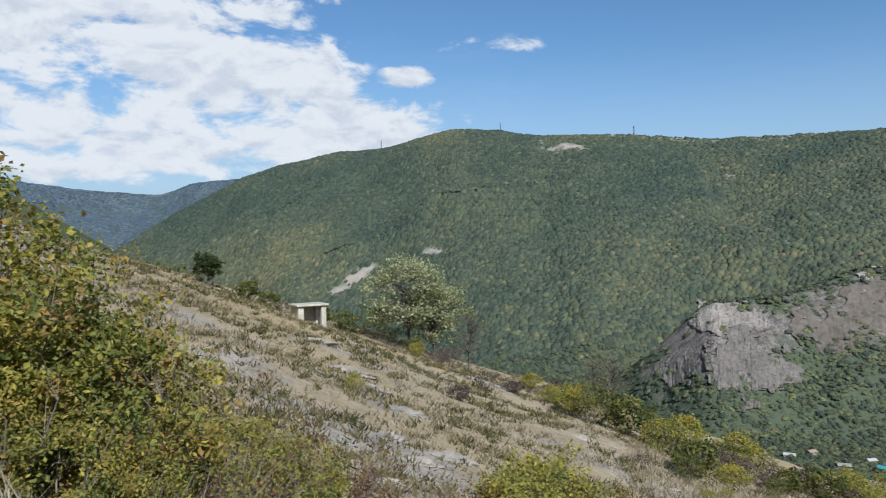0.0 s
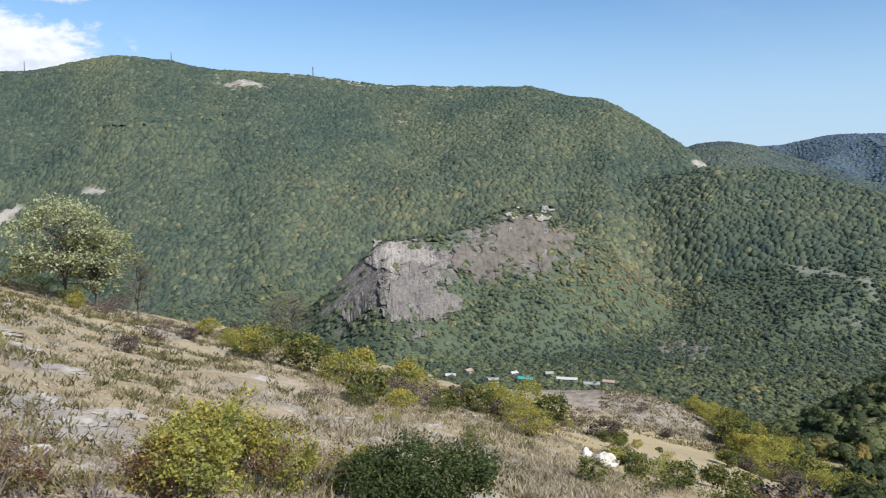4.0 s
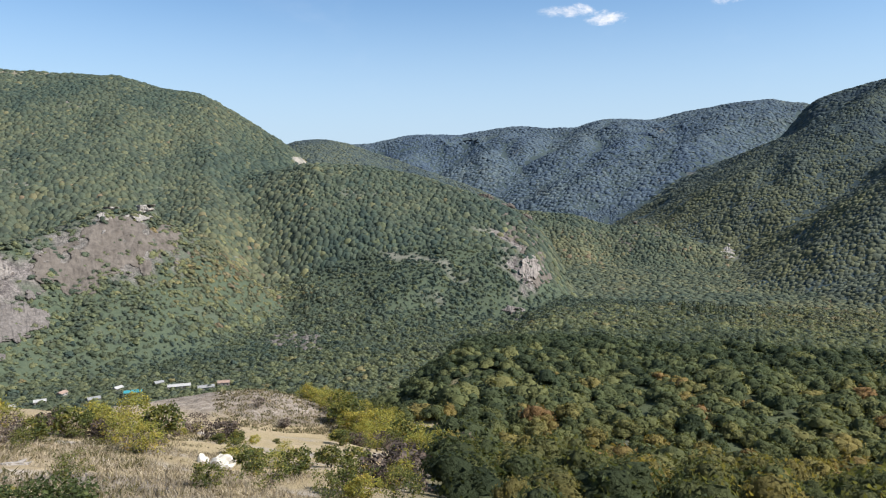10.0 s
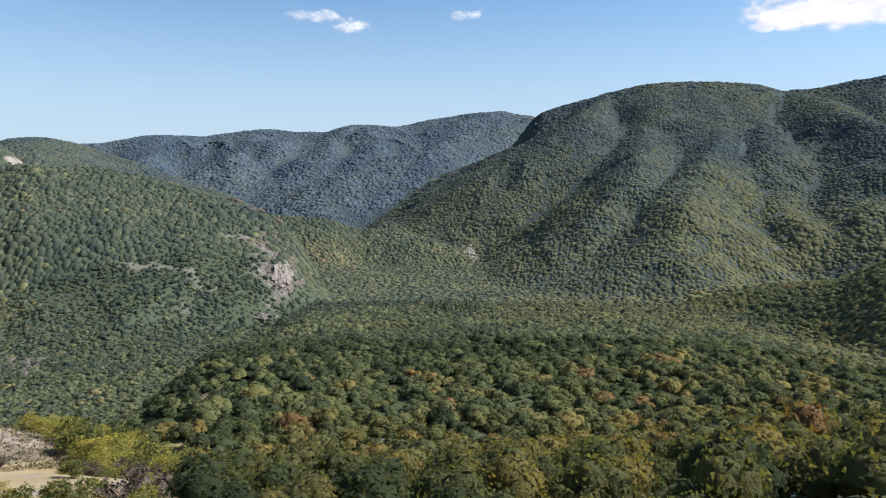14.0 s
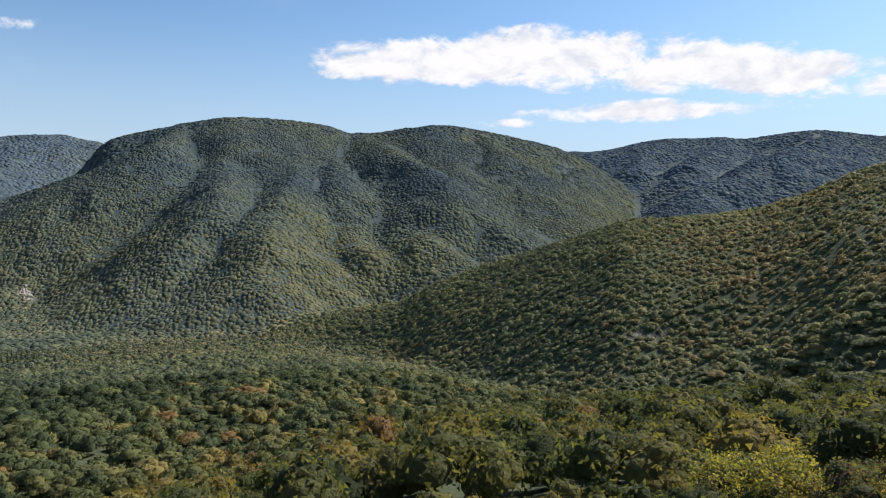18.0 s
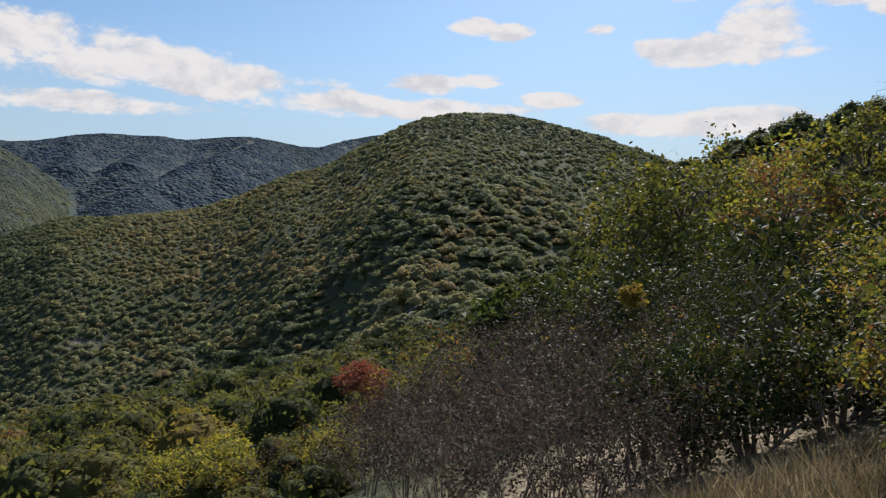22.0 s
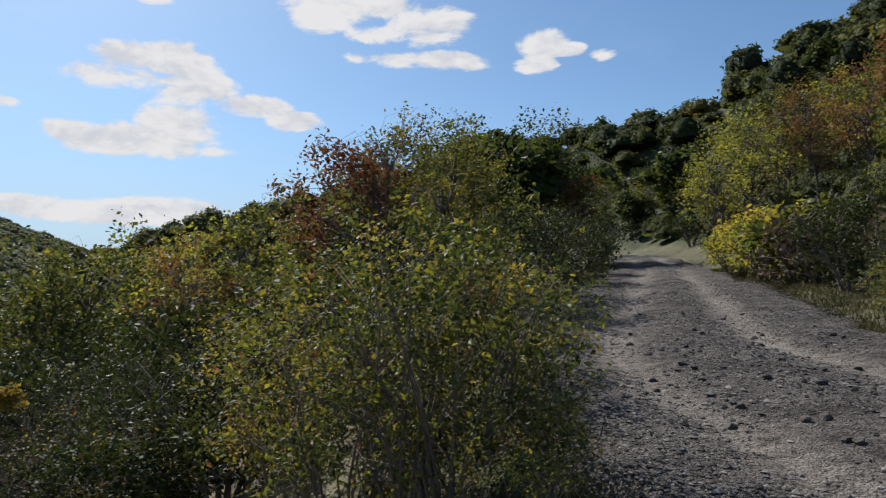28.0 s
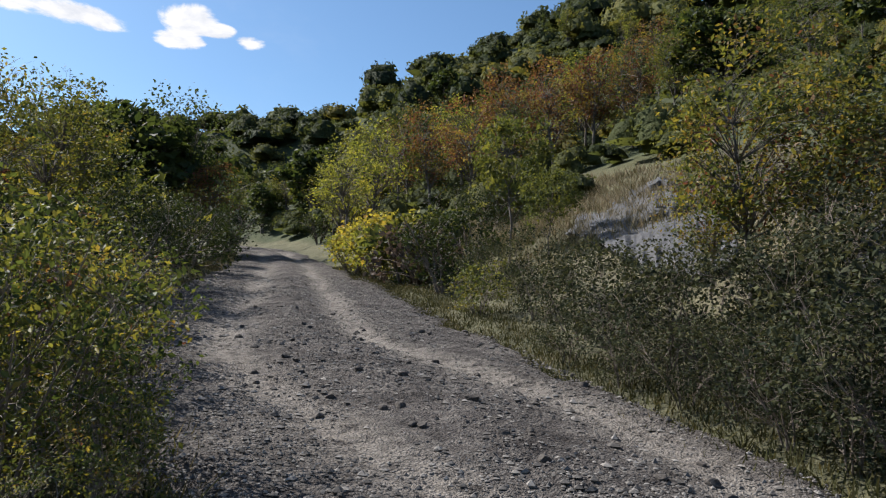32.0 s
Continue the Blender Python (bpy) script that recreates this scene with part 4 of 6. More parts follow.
    pos[:, 2] = np.maximum(pos[:, 2], 0.03)
    nn = rng.normal(size=(m, 3)) + np.array([0, 0, 0.7]) + 0.5 * (pos - np.array([0, 0, zc])) / width
    nn /= np.linalg.norm(nn, axis=1)[:, None]
    ax = np.cross(nn, rng.normal(size=(m, 3)))
    ax[:, 2] -= droop
    ax /= np.linalg.norm(ax, axis=1)[:, None]
    sd = np.cross(nn, ax)
    ln = leaf * rng.uniform(0.6, 1.35, (m, 1))
    tips = np.stack([pos - ax * ln * 0.5, pos + sd * ln * 0.3 + nn * ln * 0.08, pos + ax * ln * 0.55, pos - sd * ln * 0.3 + nn * ln * 0.08], 1)
    me = mesh_of("leaves", tips.reshape(-1, 3), np.arange(m * 4).reshape(-1, 4), mat or leaf_mat, False)
    shade = np.clip(tint + rng.normal(0, mix, clumps)[who] + rng.normal(0, mix * 0.7, m), 0, 1)
    float_attribute(me, "tint", np.repeat(shade, 4))
    part("crown", me, None, top)
    return tagged(top, label, "tree" if trunk else "shrub")


GROWN = {}


def plant(key, a, d, height, rng=np.random.default_rng(77)):
    """Set out a plant of a kind; the first of each kind and size is grown, the rest are copies."""
    name, label, group, values = KINDS[key]
    serial = len([k for k in GROWN if k[0] == key])
    if serial < values.get("shapes", 2) and not (serial and rng.uniform() < 0.35):
        v = {k: q for k, q in values.items() if k not in ("shapes", "w")}
        ob = grow(name, label, 100 + 17 * len(GROWN), height, height * values["w"], **v)
        tagged(ob, group=group)
        GROWN[(key, serial)] = (ob, height)
        ob.matrix_basis = Matrix.Translation(spot(a, d, 0.05))
        return ob
    ob, h0 = GROWN[(key, int(rng.integers(0, serial)))]
    k = height / h0
    return copy_thing(ob, Matrix.Translation(spot(a, d, 0.05)) @ pose(0, 0, 0, 0, 0, rng.uniform(0, 360))
                      @ Matrix.Diagonal((k * rng.uniform(0.9, 1.15), k * rng.uniform(0.9, 1.15), k, 1)))


# ---- the track ----
def track_material():
    m, n = material("gravel track")
    stones = n.add("ShaderNodeTexVoronoi")
    n.put(stones.inputs["Vector"], n.at)
    stones.inputs["Scale"].default_value = 34.0
    small = n.add("ShaderNodeTexVoronoi")
    n.put(small.inputs["Vector"], n.at)
    small.inputs["Scale"].default_value = 70.0
    fine = n.noise(n.at, 30.0, 5.0, 0.65)
    mid = n.noise(n.at, 1.6, 5.0, 0.6)
    clot = n.noise(n.at, 7.0, 5.0, 0.7)
    grit = n.ramp(n.math("ADD", n.math("MULTIPLY", fine, 0.3), n.math("ADD", n.math("MULTIPLY", mid, 0.3), n.math("MULTIPLY", clot, 0.4))),
                  (0.40, (0.042, 0.037, 0.035)), (0.5, (0.105, 0.095, 0.089)), (0.60, (0.195, 0.178, 0.163)))
    dust = n.ramp(n.math("ADD", n.math("MULTIPLY", fine, 0.5), n.math("MULTIPLY", clot, 0.5)), (0.36, (0.20, 0.178, 0.155)), (0.64, (0.38, 0.342, 0.300)))
    tone = n.add("ShaderNodeSeparateColor")
    n.put(tone.inputs[0], stones.outputs["Color"])
    peb = n.mix(n.smooth(stones.outputs["Distance"], 0.55, 0.30), grit, n.mix(1.0, grit, n.ramp(tone.outputs[0], (0.0, (0.55, 0.55, 0.57)), (1.0, (1.7, 1.65, 1.6))), "MULTIPLY"))
    rut = n.math("MULTIPLY", attribute(n, "rut").outputs["Fac"], n.smooth(clot, 0.30, 0.52))
    c = n.mix(rut, peb, dust)
    h = n.math("ADD", n.math("MULTIPLY", n.smooth(stones.outputs["Distance"], 0.6, 0.15), 0.5), n.math("MULTIPLY_ADD", small.outputs["Distance"], -0.5, n.math("MULTIPLY", fine, 2.0)))
    surface(n, c, 0.95, n.math("ADD", h, n.math("MULTIPLY", clot, 1.4)), 0.04, 1.0, spec=0.1)
    return m


track_mat = track_material()


def road_height(u, v, x, y):
    """Height of the track's surface and how worn it is."""
    drift = 0.16 * fbm(u / 3, u * 0 + 1, 3, 72)
    lines = [np.interp(u, [p[0] for p in line], [p[1] for p in line]) + drift for line in RUTS]
    rut = np.maximum(np.exp(-((v - lines[0]) / 0.34) ** 2), 0.85 * np.exp(-((v - lines[1]) / 0.36) ** 2))
    z = (track_z(u) + 0.02 - 0.06 * rut + 0.03 * fbm(x / 1.7, y / 1.7, 4, 73) + 0.06 * fbm(x / 0.3, y / 0.3, 3, 74) * (1 - 0.7 * rut)
         + 0.06 * np.exp(-((v - 0.5 * (lines[0] + lines[1])) / 0.4) ** 2))
    return z, rut


def build_track():
    us = np.concatenate([np.arange(-3.4, 22, 0.10), np.arange(22, 91, 0.45)])
    vs = np.linspace(-1, 1, 61)
    U, V = np.meshgrid(us, vs, indexing="ij")
    mid, wide = track_mid(U)
    off = V * (wide / 2 + 0.35 + 0.55 * fbm(U / 1.3, np.sign(V) * 5, 4, 71))
    v = mid + off
    x, y = U * AHEAD.x + v * ACROSS.x, U * AHEAD.y + v * ACROSS.y
    edge = step(np.abs(V), 0.8, 1.0)
    z, rut = road_height(U, v, x, y)
    z = z - 0.16 * edge
    me = mesh_of("road", np.stack([x, y, z], -1).reshape(-1, 3), grid_faces(len(us), len(vs))[:, ::-1], track_mat, True)
    float_attribute(me, "rut", (rut * (0.8 + 0.6 * fbm(x / 2.5, y / 2.5, 3, 75))).clip(0, 1).ravel())
    tagged(new("road", me), "stony grey dirt track with worn wheel ruts", "road", kind="structure")


build_track()


def pebbles():
    """Loose gravel on the track, joined, and the larger clods as things."""
    rng = np.random.default_rng(9)
    tv = np.array([(1, 0, 0), (-1, 0, 0), (0, 1, 0), (0, -1, 0), (0, 0, 1), (0, 0, -1)], float)
    tf = np.array([(0, 2, 4), (2, 1, 4), (1, 3, 4), (3, 0, 4), (2, 0, 5), (1, 2, 5), (3, 1, 5), (0, 3, 5)])
    n = 60000
    u = 1.5 + rng.uniform(0, 1, n) ** 1.7 * 24
    mid, wide = track_mid(u)
    v = mid + rng.uniform(-0.5, 0.5, n) * (wide + 0.3)
    heap = fbm(u / 1.2, v / 1.2, 3, 78) + rng.normal(0, 0.15, n)
    worn = road_height(u, v, u * AHEAD.x + v * ACROSS.x, u * AHEAD.y + v * ACROSS.y)[1]
    keep = (heap > -0.12) & (rng.uniform(0, 1, n) > 0.75 * worn)
    u, v = u[keep], v[keep]
    n = len(u)
    x, y = u * AHEAD.x + v * ACROSS.x, u * AHEAD.y + v * ACROSS.y
    s = rng.lognormal(-4.45, 0.5, n).clip(0.005, 0.045)
    z = road_height(u, v, x, y)[0] + 0.2 * s
    sq = rng.uniform(0.6, 1.3, (n, 1, 3)) * np.array([1, 1, 0.6])
    pts = tv[None] * (1 + rng.uniform(-0.25, 0.25, (n, len(tv), 1))) * sq * s[:, None, None] + np.stack([x, y, z], -1)[:, None]
    me = mesh_of("gravel", pts.reshape(-1, 3), (tf[None] + (np.arange(n) * len(tv))[:, None, None]).reshape(-1, 3), stone_mat)
    tagged(new("gravel", me), "loose grey gravel strewn over the track", "gravel", kind="stuff")


def stone_material():
    m, n = material("loose stone")
    isle = n.add("ShaderNodeNewGeometry").outputs["Random Per Island"]
    f = n.noise(n.at, 40.0, 4.0)
    c = n.mix(0.5, n.ramp(isle, (0.0, (0.028, 0.025, 0.023)), (0.6, (0.13, 0.12, 0.11)), (1.0, (0.40, 0.375, 0.345))),
              n.ramp(f, (0.3, (0.06, 0.054, 0.048)), (0.7, (0.16, 0.147, 0.134))))
    surface(n, c, 0.9, f, 0.01, 0.5)
    return m


stone_mat = stone_material()
clod_mat = simple("dark clod", (0.035, 0.030, 0.027), (0.10, 0.088, 0.078), 30.0)
pebbles()


def lump_mesh(name, seed, size, mat, detail=3, rough=0.35, cut=0.0, grain=1.6):
    """A broken rock: a sphere cut by random planes and roughened."""
    rng = np.random.default_rng(seed)
    bm = bmesh.new()
    bmesh.ops.create_icosphere(bm, subdivisions=detail, radius=1.0)
    v = np.array([p.co for p in bm.verts])
    f = np.array([[q.index for q in t.verts] for t in bm.faces])
    bm.free()
    for k in range(9):
        nrm = rng.normal(size=3)
        nrm /= np.linalg.norm(nrm)
        lim = rng.uniform(0.55, 0.85)
        over = np.maximum(v @ nrm - lim, 0)
        v = v - over[:, None] * nrm * 0.92
    o = rng.uniform(0, 50)
    k = fbm(v[:, 0] * grain + o, v[:, 1] * grain + v[:, 2] * 2.1 * grain, 4, seed)
    k2 = np.abs(fbm(v[:, 0] * grain * 2 + o, v[:, 2] * grain * 3 + v[:, 1], 3, seed + 3))
    v = v * (1 + rough * k - rough * 0.7 * k2)[:, None] * np.array(size)
    return mesh_of(name, v, f, mat, False)


def rocks():
    rng = np.random.default_rng(21)
    # clods on the track
    clod = None
    for k in range(150):
        u = 2.6 + rng.uniform(0, 1) ** 1.3 * 13
        mid, wide = track_mid(u)
        v = float(mid + (0.12 + 0.16 * rng.normal()) * wide) if k % 3 else float(mid + rng.uniform(-0.42, 0.5) * wide)
        p = AHEAD * u + ACROSS * v
        s = 0.015 + 0.05 * rng.uniform(0, 1) ** 2
        at = Vector((p.x, p.y, float(road_height(np.array(u), np.array(v), np.array(p.x), np.array(p.y))[0]) + 0.2 * s))
        m = Matrix.Translation(at) @ pose(0, 0, 0, rng.uniform(-20, 20), rng.uniform(-20, 20), rng.uniform(0, 360))
        if k % 12 == 0:
            clod = new("stone", lump_mesh("stone", 300 + k, (1.2, 0.9, 0.7), clod_mat, 2))
            tagged(clod, "dark loose stone lying on the track", "stone", "stones on the track")
            clod.scale = (0.06, 0.06, 0.06)
            clod.matrix_basis = m @ Matrix.Diagonal((0.06, 0.06, 0.06, 1))
        else:
            copy_thing(clod, m @ Matrix.Diagonal((s / 0.06, s / 0.06, s / 0.06, 1)))
    # pale slabs on the open slope: compass, distance, length, depth, height
    SLABS = [(350.2, 44, 3.4, 1.5, 0.6), (352.2, 37, 3.8, 1.5, 0.5), (354.2, 33, 2.6, 1.4, 0.5), (356.5, 29, 3.2, 1.3, 0.4), (358.2, 20.5, 2.4, 1.2, 0.35),
             (0.3, 22.5, 2.2, 1.1, 0.35), (355.5, 23, 1.8, 0.9, 0.3), (2.2, 18, 1.6, 0.8, 0.25), (355, 16, 1.7, 1.0, 0.25), (358.8, 15.2, 1.6, 0.9, 0.25),
             (10.4, 45, 1.6, 0.8, 0.6), (16, 33, 3.0, 1.3, 0.4), (23.5, 43, 3.0, 1.2, 0.5), (19.5, 30, 1.8, 0.9, 0.3), (27.5, 22, 2.2, 1.0, 0.3), (12, 24, 1.6, 0.9, 0.3)]
    for k, (a, d, ln, dp, h) in enumerate(SLABS):
        ob = new("rock_slab", lump_mesh("rock_slab", 400 + k, (ln / 2.2, dp / 2.0, h / 1.2), pale_mat, 4, 0.42, grain=2.8))
        ob.matrix_basis = Matrix.Translation(spot(a, d, 0.3 * h)) @ pose(0, 0, 0, rng.uniform(-4, 4), 15, 20 + rng.uniform(-18, 18))
        tagged(ob, "pale weathered limestone slab on the dry slope", "rock", "slabs on the slope")
    # the broken white block below the slope
    ob = new("limestone_block", lump_mesh("limestone_block", 450, (1.35, 0.8, 0.95), white_mat, 3, 0.4))
    ob.matrix_basis = Matrix.Translation(spot(37.1, 55, -0.25)) @ pose(0, 0, 0, 0, 12, -30)
    tagged(ob, "broken white limestone block among shrubs", "rock")
    ob = new("limestone_block", lump_mesh("limestone_block", 455, (0.6, 0.5, 0.6), white_mat, 3, 0.4))
    ob.matrix_basis = Matrix.Translation(spot(36.0, 56, -0.1)) @ pose(0, 0, 0, 0, 5, 60)
    tagged(ob, "small white limestone block among shrubs", "rock")
    # loose boulders in the bank
    for k, (a, d, sx, sy, sz, up) in enumerate([(250, 11.5, 0.8, 0.7, 0.7, 0.25), (247.5, 9.5, 0.55, 0.5, 0.4, 0.15), (236.8, 18.5, 0.6, 0.5, 0.5, 0.4), (235.2, 19.0, 0.5, 0.4, 0.35, 0.3)]):
        ob = new("boulder", lump_mesh("boulder", 482 + 3 * k, (sx, sy, sz), grey_mat, 4, 0.26, grain=1.3))
        ob.matrix_basis = Matrix.Translation(spot(a, d, -up * sz * 0.5)) @ pose(0, 0, 0, 24, 10, -a + 110)
        tagged(ob, "loose grey boulder lying in the grassy bank", "rock", "boulders in the bank")


white_mat = simple("white limestone", (0.33, 0.30, 0.25), (0.52, 0.49, 0.43), 3.0, depth=0.04)
grey_mat = simple("grey fissured rock", (0.030, 0.030, 0.033), (0.108, 0.108, 0.112), 2.2, depth=0.10, strength=0.9, detail=9.0)
rocks()


# ---- crags and bare slopes across the valley ----
def crag_material(name, lo, hi, streaks=0.12):
    m, n = material(name)
    tall = n.add("ShaderNodeMapping")
    n.put(tall.inputs[0], n.at)
    tall.inputs["Scale"].default_value = (1, 1, 0.3)
    f = n.noise(tall.outputs[0], streaks * 3, 8.0, 0.7)
    g = n.noise(n.at, 0.05, 5.0, 0.6)
    k = n.math("ADD", n.math("MULTIPLY", f, 0.6), n.math("MULTIPLY", g, 0.4))
    surface(n, n.ramp(k, (0.36, lo), (0.5, tuple((p + q) / 2 for p, q in zip(lo, hi))), (0.66, hi)), 0.95, f, 1.2, 0.8, spec=0.05)
    return m


crag_mat = crag_material("grey-brown crag", (0.062, 0.056, 0.051), (0.195, 0.174, 0.157))
scree_mat = crag_material("brown scree", (0.074, 0.063, 0.053), (0.150, 0.130, 0.110), 0.05)
pale_crag_mat = crag_material("pale brown crag", (0.10, 0.088, 0.078), (0.30, 0.268, 0.238))
bright_crag_mat = crag_material("pale crag", (0.12, 0.108, 0.094), (0.34, 0.315, 0.28))


def crag(name, label, mat, outline, reach, depth, cracks, ledges, seed, cols=150, rows=110, size=1.0, kind="structure"):
    """Bare rock on a far slope: a relief over an area of compass and height angles, sunk into the slope round its edge."""
    oa, oe = np.array([o[0] for o in outline], float), np.array([o[1] for o in outline], float)
    A, E = np.meshgrid(np.linspace(oa.min() - 0.5, oa.max() + 0.5, cols), np.linspace(oe.min() - 0.4, oe.max() + 0.4, rows), indexing="xy")
    # signed distance to the outline, in degrees
    inside, near_ = np.zeros(A.shape, bool), np.full(A.shape, 99.0)
    for (a1, e1), (a2, e2) in zip(outline, outline[1:] + outline[:1]):
        t = np.clip(((A - a1) * (a2 - a1) + (E - e1) * (e2 - e1)) / ((a2 - a1) ** 2 + (e2 - e1) ** 2), 0, 1)
        near_ = np.minimum(near_, np.hypot(A - a1 - t * (a2 - a1), E - e1 - t * (e2 - e1)))
        if e1 != e2:
            inside ^= ((e1 > E) != (e2 > E)) & (A < a1 + (E - e1) * (a2 - a1) / (e2 - e1))
    signed = np.where(inside, near_, -near_)
    # where the slope lies behind each direction
    ds = np.linspace(reach[0], reach[1], 260)
    lon = np.radians(A[0])
    zz = land(ds[:, None] * np.sin(lon), ds[:, None] * np.cos(lon))[0]
    seen = np.maximum.accumulate(np.degrees(np.arctan2(zz - EYE[2], ds[:, None])), axis=0)
    D = np.stack([np.interp(E[:, i], seen[:, i] + np.arange(260) * 1e-7, ds) for i in range(cols)], 1)
    u, v = np.radians(A) * D.mean() / size, D.mean() * np.tan(np.radians(E)) / size
    rag = fbm(u / 22, v / 16, 5, seed)
    rise = step(signed + 2.0 * rag, 0.05, 0.4)
    rib = np.abs(fbm(u / 11, v / 46, 4, seed + 1)) + 0.5 * np.abs(fbm(u / 4, v / 18, 3, seed + 2))
    tilt = (v + 0.5 * u * (size < 0.5)) / ledges + 1.3 * fbm(u / 40, v / 40, 3, seed + 3)
    shelf = 0.5 + 0.5 * np.sin(6.28 * tilt)
    lump = fbm(u / 25, v / 25, 4, seed + 4)
    D2 = D - size * depth * (1.25 * rise - 0.55) - size * rise * (cracks * (0.5 - rib * 2.2) + 0.16 * depth * (1 - shelf) * step(fbm(u / 30, v / 12, 3, seed + 6), -0.1, 0.3) + 0.6 * depth * lump)
    D2 = np.where(rise < 0.02, D + 14 * size, D2)
    x, y, z = D2 * np.sin(np.radians(A)), D2 * np.cos(np.radians(A)), EYE[2] + D2 * np.tan(np.radians(E))
    f = grid_faces(rows, cols)
    f = f[(rise.ravel()[f] > 0.02).any(axis=1)]
    me = mesh_of(name, np.stack([x, y, z], -1).reshape(-1, 3), f, mat, False)
    tagged(new(name, me), label, "rock", kind=kind)


crag("cliff", "grey-brown cracked rock cliff above the valley village", crag_mat,
     [(15.6, -10.4), (16.8, -9.8), (17.9, -9.2), (18.8, -8.5), (19.5, -7.3), (20.4, -6.6), (22.6, -6.5), (23.9, -6.9), (25.0, -7.9), (26.3, -9.4), (26.6, -10.4), (25.6, -10.9), (24.4, -10.6), (22.0, -10.7), (19.5, -10.6), (17.0, -10.9)],
     (700, 1150), 5.0, 2.6, 14.0, 801, 240, 150)
crag("rock_ledge", "pale ledges of bare rock above the cliff", pale_crag_mat,
     [(18.9, -6.5), (19.3, -4.9), (20.4, -4.8), (22.0, -5.0), (23.3, -5.2), (23.8, -6.2), (23.4, -6.7), (22.4, -6.3), (21.2, -6.4), (20.2, -6.4)], (700, 1150), 4.0, 2.5, 4.0, 811, 120, 60)
crag("rock_ledge", "broken rocks below the cliff", crag_mat, [(21.9, -10.8), (22.6, -11.0), (23.3, -12.1), (22.4, -12.0)], (650, 1150), 4.0, 3.0, 6.0, 815, 40, 40)
crag("scree_slope", "bare brown scree slope of the knoll", scree_mat,
     [(24.9, -7.2), (25.5, -5.6), (27.2, -4.5), (28.9, -3.4), (30.6, -2.35), (31.9, -2.2), (33.3, -2.95), (34.6, -3.8), (36.0, -4.8), (35.0, -5.5), (33.3, -5.9), (31.6, -6.6), (30.4, -7.2), (28.9, -8.0), (26.7, -7.7)],
     (700, 1150), 3.0, 0.8, 30.0, 821, 190, 120)
for seed_, outline_ in ((841, [(31.2, -2.75), (31.5, -2.25), (32.3, -2.3), (33.2, -3.2), (32.6, -3.3), (32.0, -2.9)]), (845, [(29.9, -2.9), (30.2, -2.35), (30.6, -2.5), (30.7, -3.0), (30.3, -3.2)]),
                        (847, [(28.5, -3.3), (28.9, -3.1), (29.5, -3.3), (29.2, -3.6)]), (849, [(26.2, -5.2), (27.4, -4.7), (27.2, -5.0)])):
    crag("rock_ledge", "pale rock tooth on top of the knoll", bright_crag_mat, outline_, (700, 1150), 7.0, 3.0, 5.0, seed_, 50, 36)
crag("rock_ledge", "pale rock face at the end of the far spur", bright_crag_mat, [(75.5, -6.5), (75.8, -5.7), (76.2, -5.4), (76.6, -5.9), (76.7, -6.5)], (1250, 1750), 6.0, 4.0, 8.0, 853, 50, 50)
crag("scree_slope", "bare brown rock along the nose of the spur", scree_mat,
     [(57.6, -1.8), (59.4, -2.3), (61.2, -3.3), (62.6, -4.6), (63.2, -6.4), (63.0, -8.0), (62.0, -9.0), (61.2, -7.6), (60.6, -5.6), (59.4, -3.9), (58.0, -2.7)], (800, 1500), 2.5, 1.6, 14.0, 861, 110, 120)
crag("scree_slope", "bare brown crest of the farther spur", scree_mat, [(64.6, -3.3), (67.2, -3.9), (70.4, -3.95), (72.6, -4.6), (73.6, -5.4), (71.0, -5.1), (68.0, -5.2), (65.4, -4.4)], (1250, 1750), 2.5, 1.4, 12.0, 863, 130, 50)
for seed_, a_, e_ in ((901, 38.6, 3.2), (907, 9.2, 7.0), (909, 20.9, 4.6), (911, 29.2, 4.9), (913, 30.4, 2.3)):
    crag("rock_ledge", "small pale ledge on the wooded mountainside", pale_crag_mat, [(a_ - 0.8, e_ + 0.05), (a_, e_ + 0.3), (a_ + 0.8, e_ - 0.05), (a_ + 0.1, e_ - 0.25)], (1300, 2150), 3.0, 2.0, 5.0, seed_, 50, 36)
crag("rock_ledge", "pale crag low on the spur", pale_crag_mat, [(61.2, -6.4), (62.2, -6.4), (62.1, -8.1), (61.2, -8.0)], (800, 1500), 10.0, 5.0, 7.0, 871, 50, 60)
crag("rock_ledge", "grey crag at the foot of the spur", crag_mat, [(58.4, -10.4), (59.6, -10.0), (61.0, -10.4), (60.8, -11.0), (58.6, -11.0)], (700, 1400), 8.0, 5.0, 6.0, 881, 60, 30)
crag("rock_ledge", "brown crag in the valley woodland", crag_mat, [(39.6, -12.2), (41.4, -11.4), (44.5, -11.1), (45.7, -12.0), (45.0, -12.8), (42.3, -12.7)], (600, 1400), 7.0, 4.0, 6.0, 891, 60, 40)


crag("rock_outcrop", "grey fissured rock outcrop in the grassy bank", grey_mat,
     [(228.4, 6.0), (230.2, 7.6), (232.4, 9.0), (234.0, 10.6), (235.4, 11.2), (237.4, 10.6), (239.4, 8.6), (241.0, 6.4), (239.6, 4.2), (237.0, 3.2), (234.6, 3.9), (231.6, 4.6)], (9, 24), 11.0, 8.0, 6.0, 861, 170, 120, 0.085, "")
crag("rock_outcrop", "small grey rock ledge showing through the bank", grey_mat,
     [(244.0, 7.6), (245.6, 9.2), (248.0, 9.4), (250.4, 8.0), (248.6, 6.4), (245.8, 6.2)], (8, 24), 6.0, 5.0, 5.0, 867, 90, 60, 0.085, "")


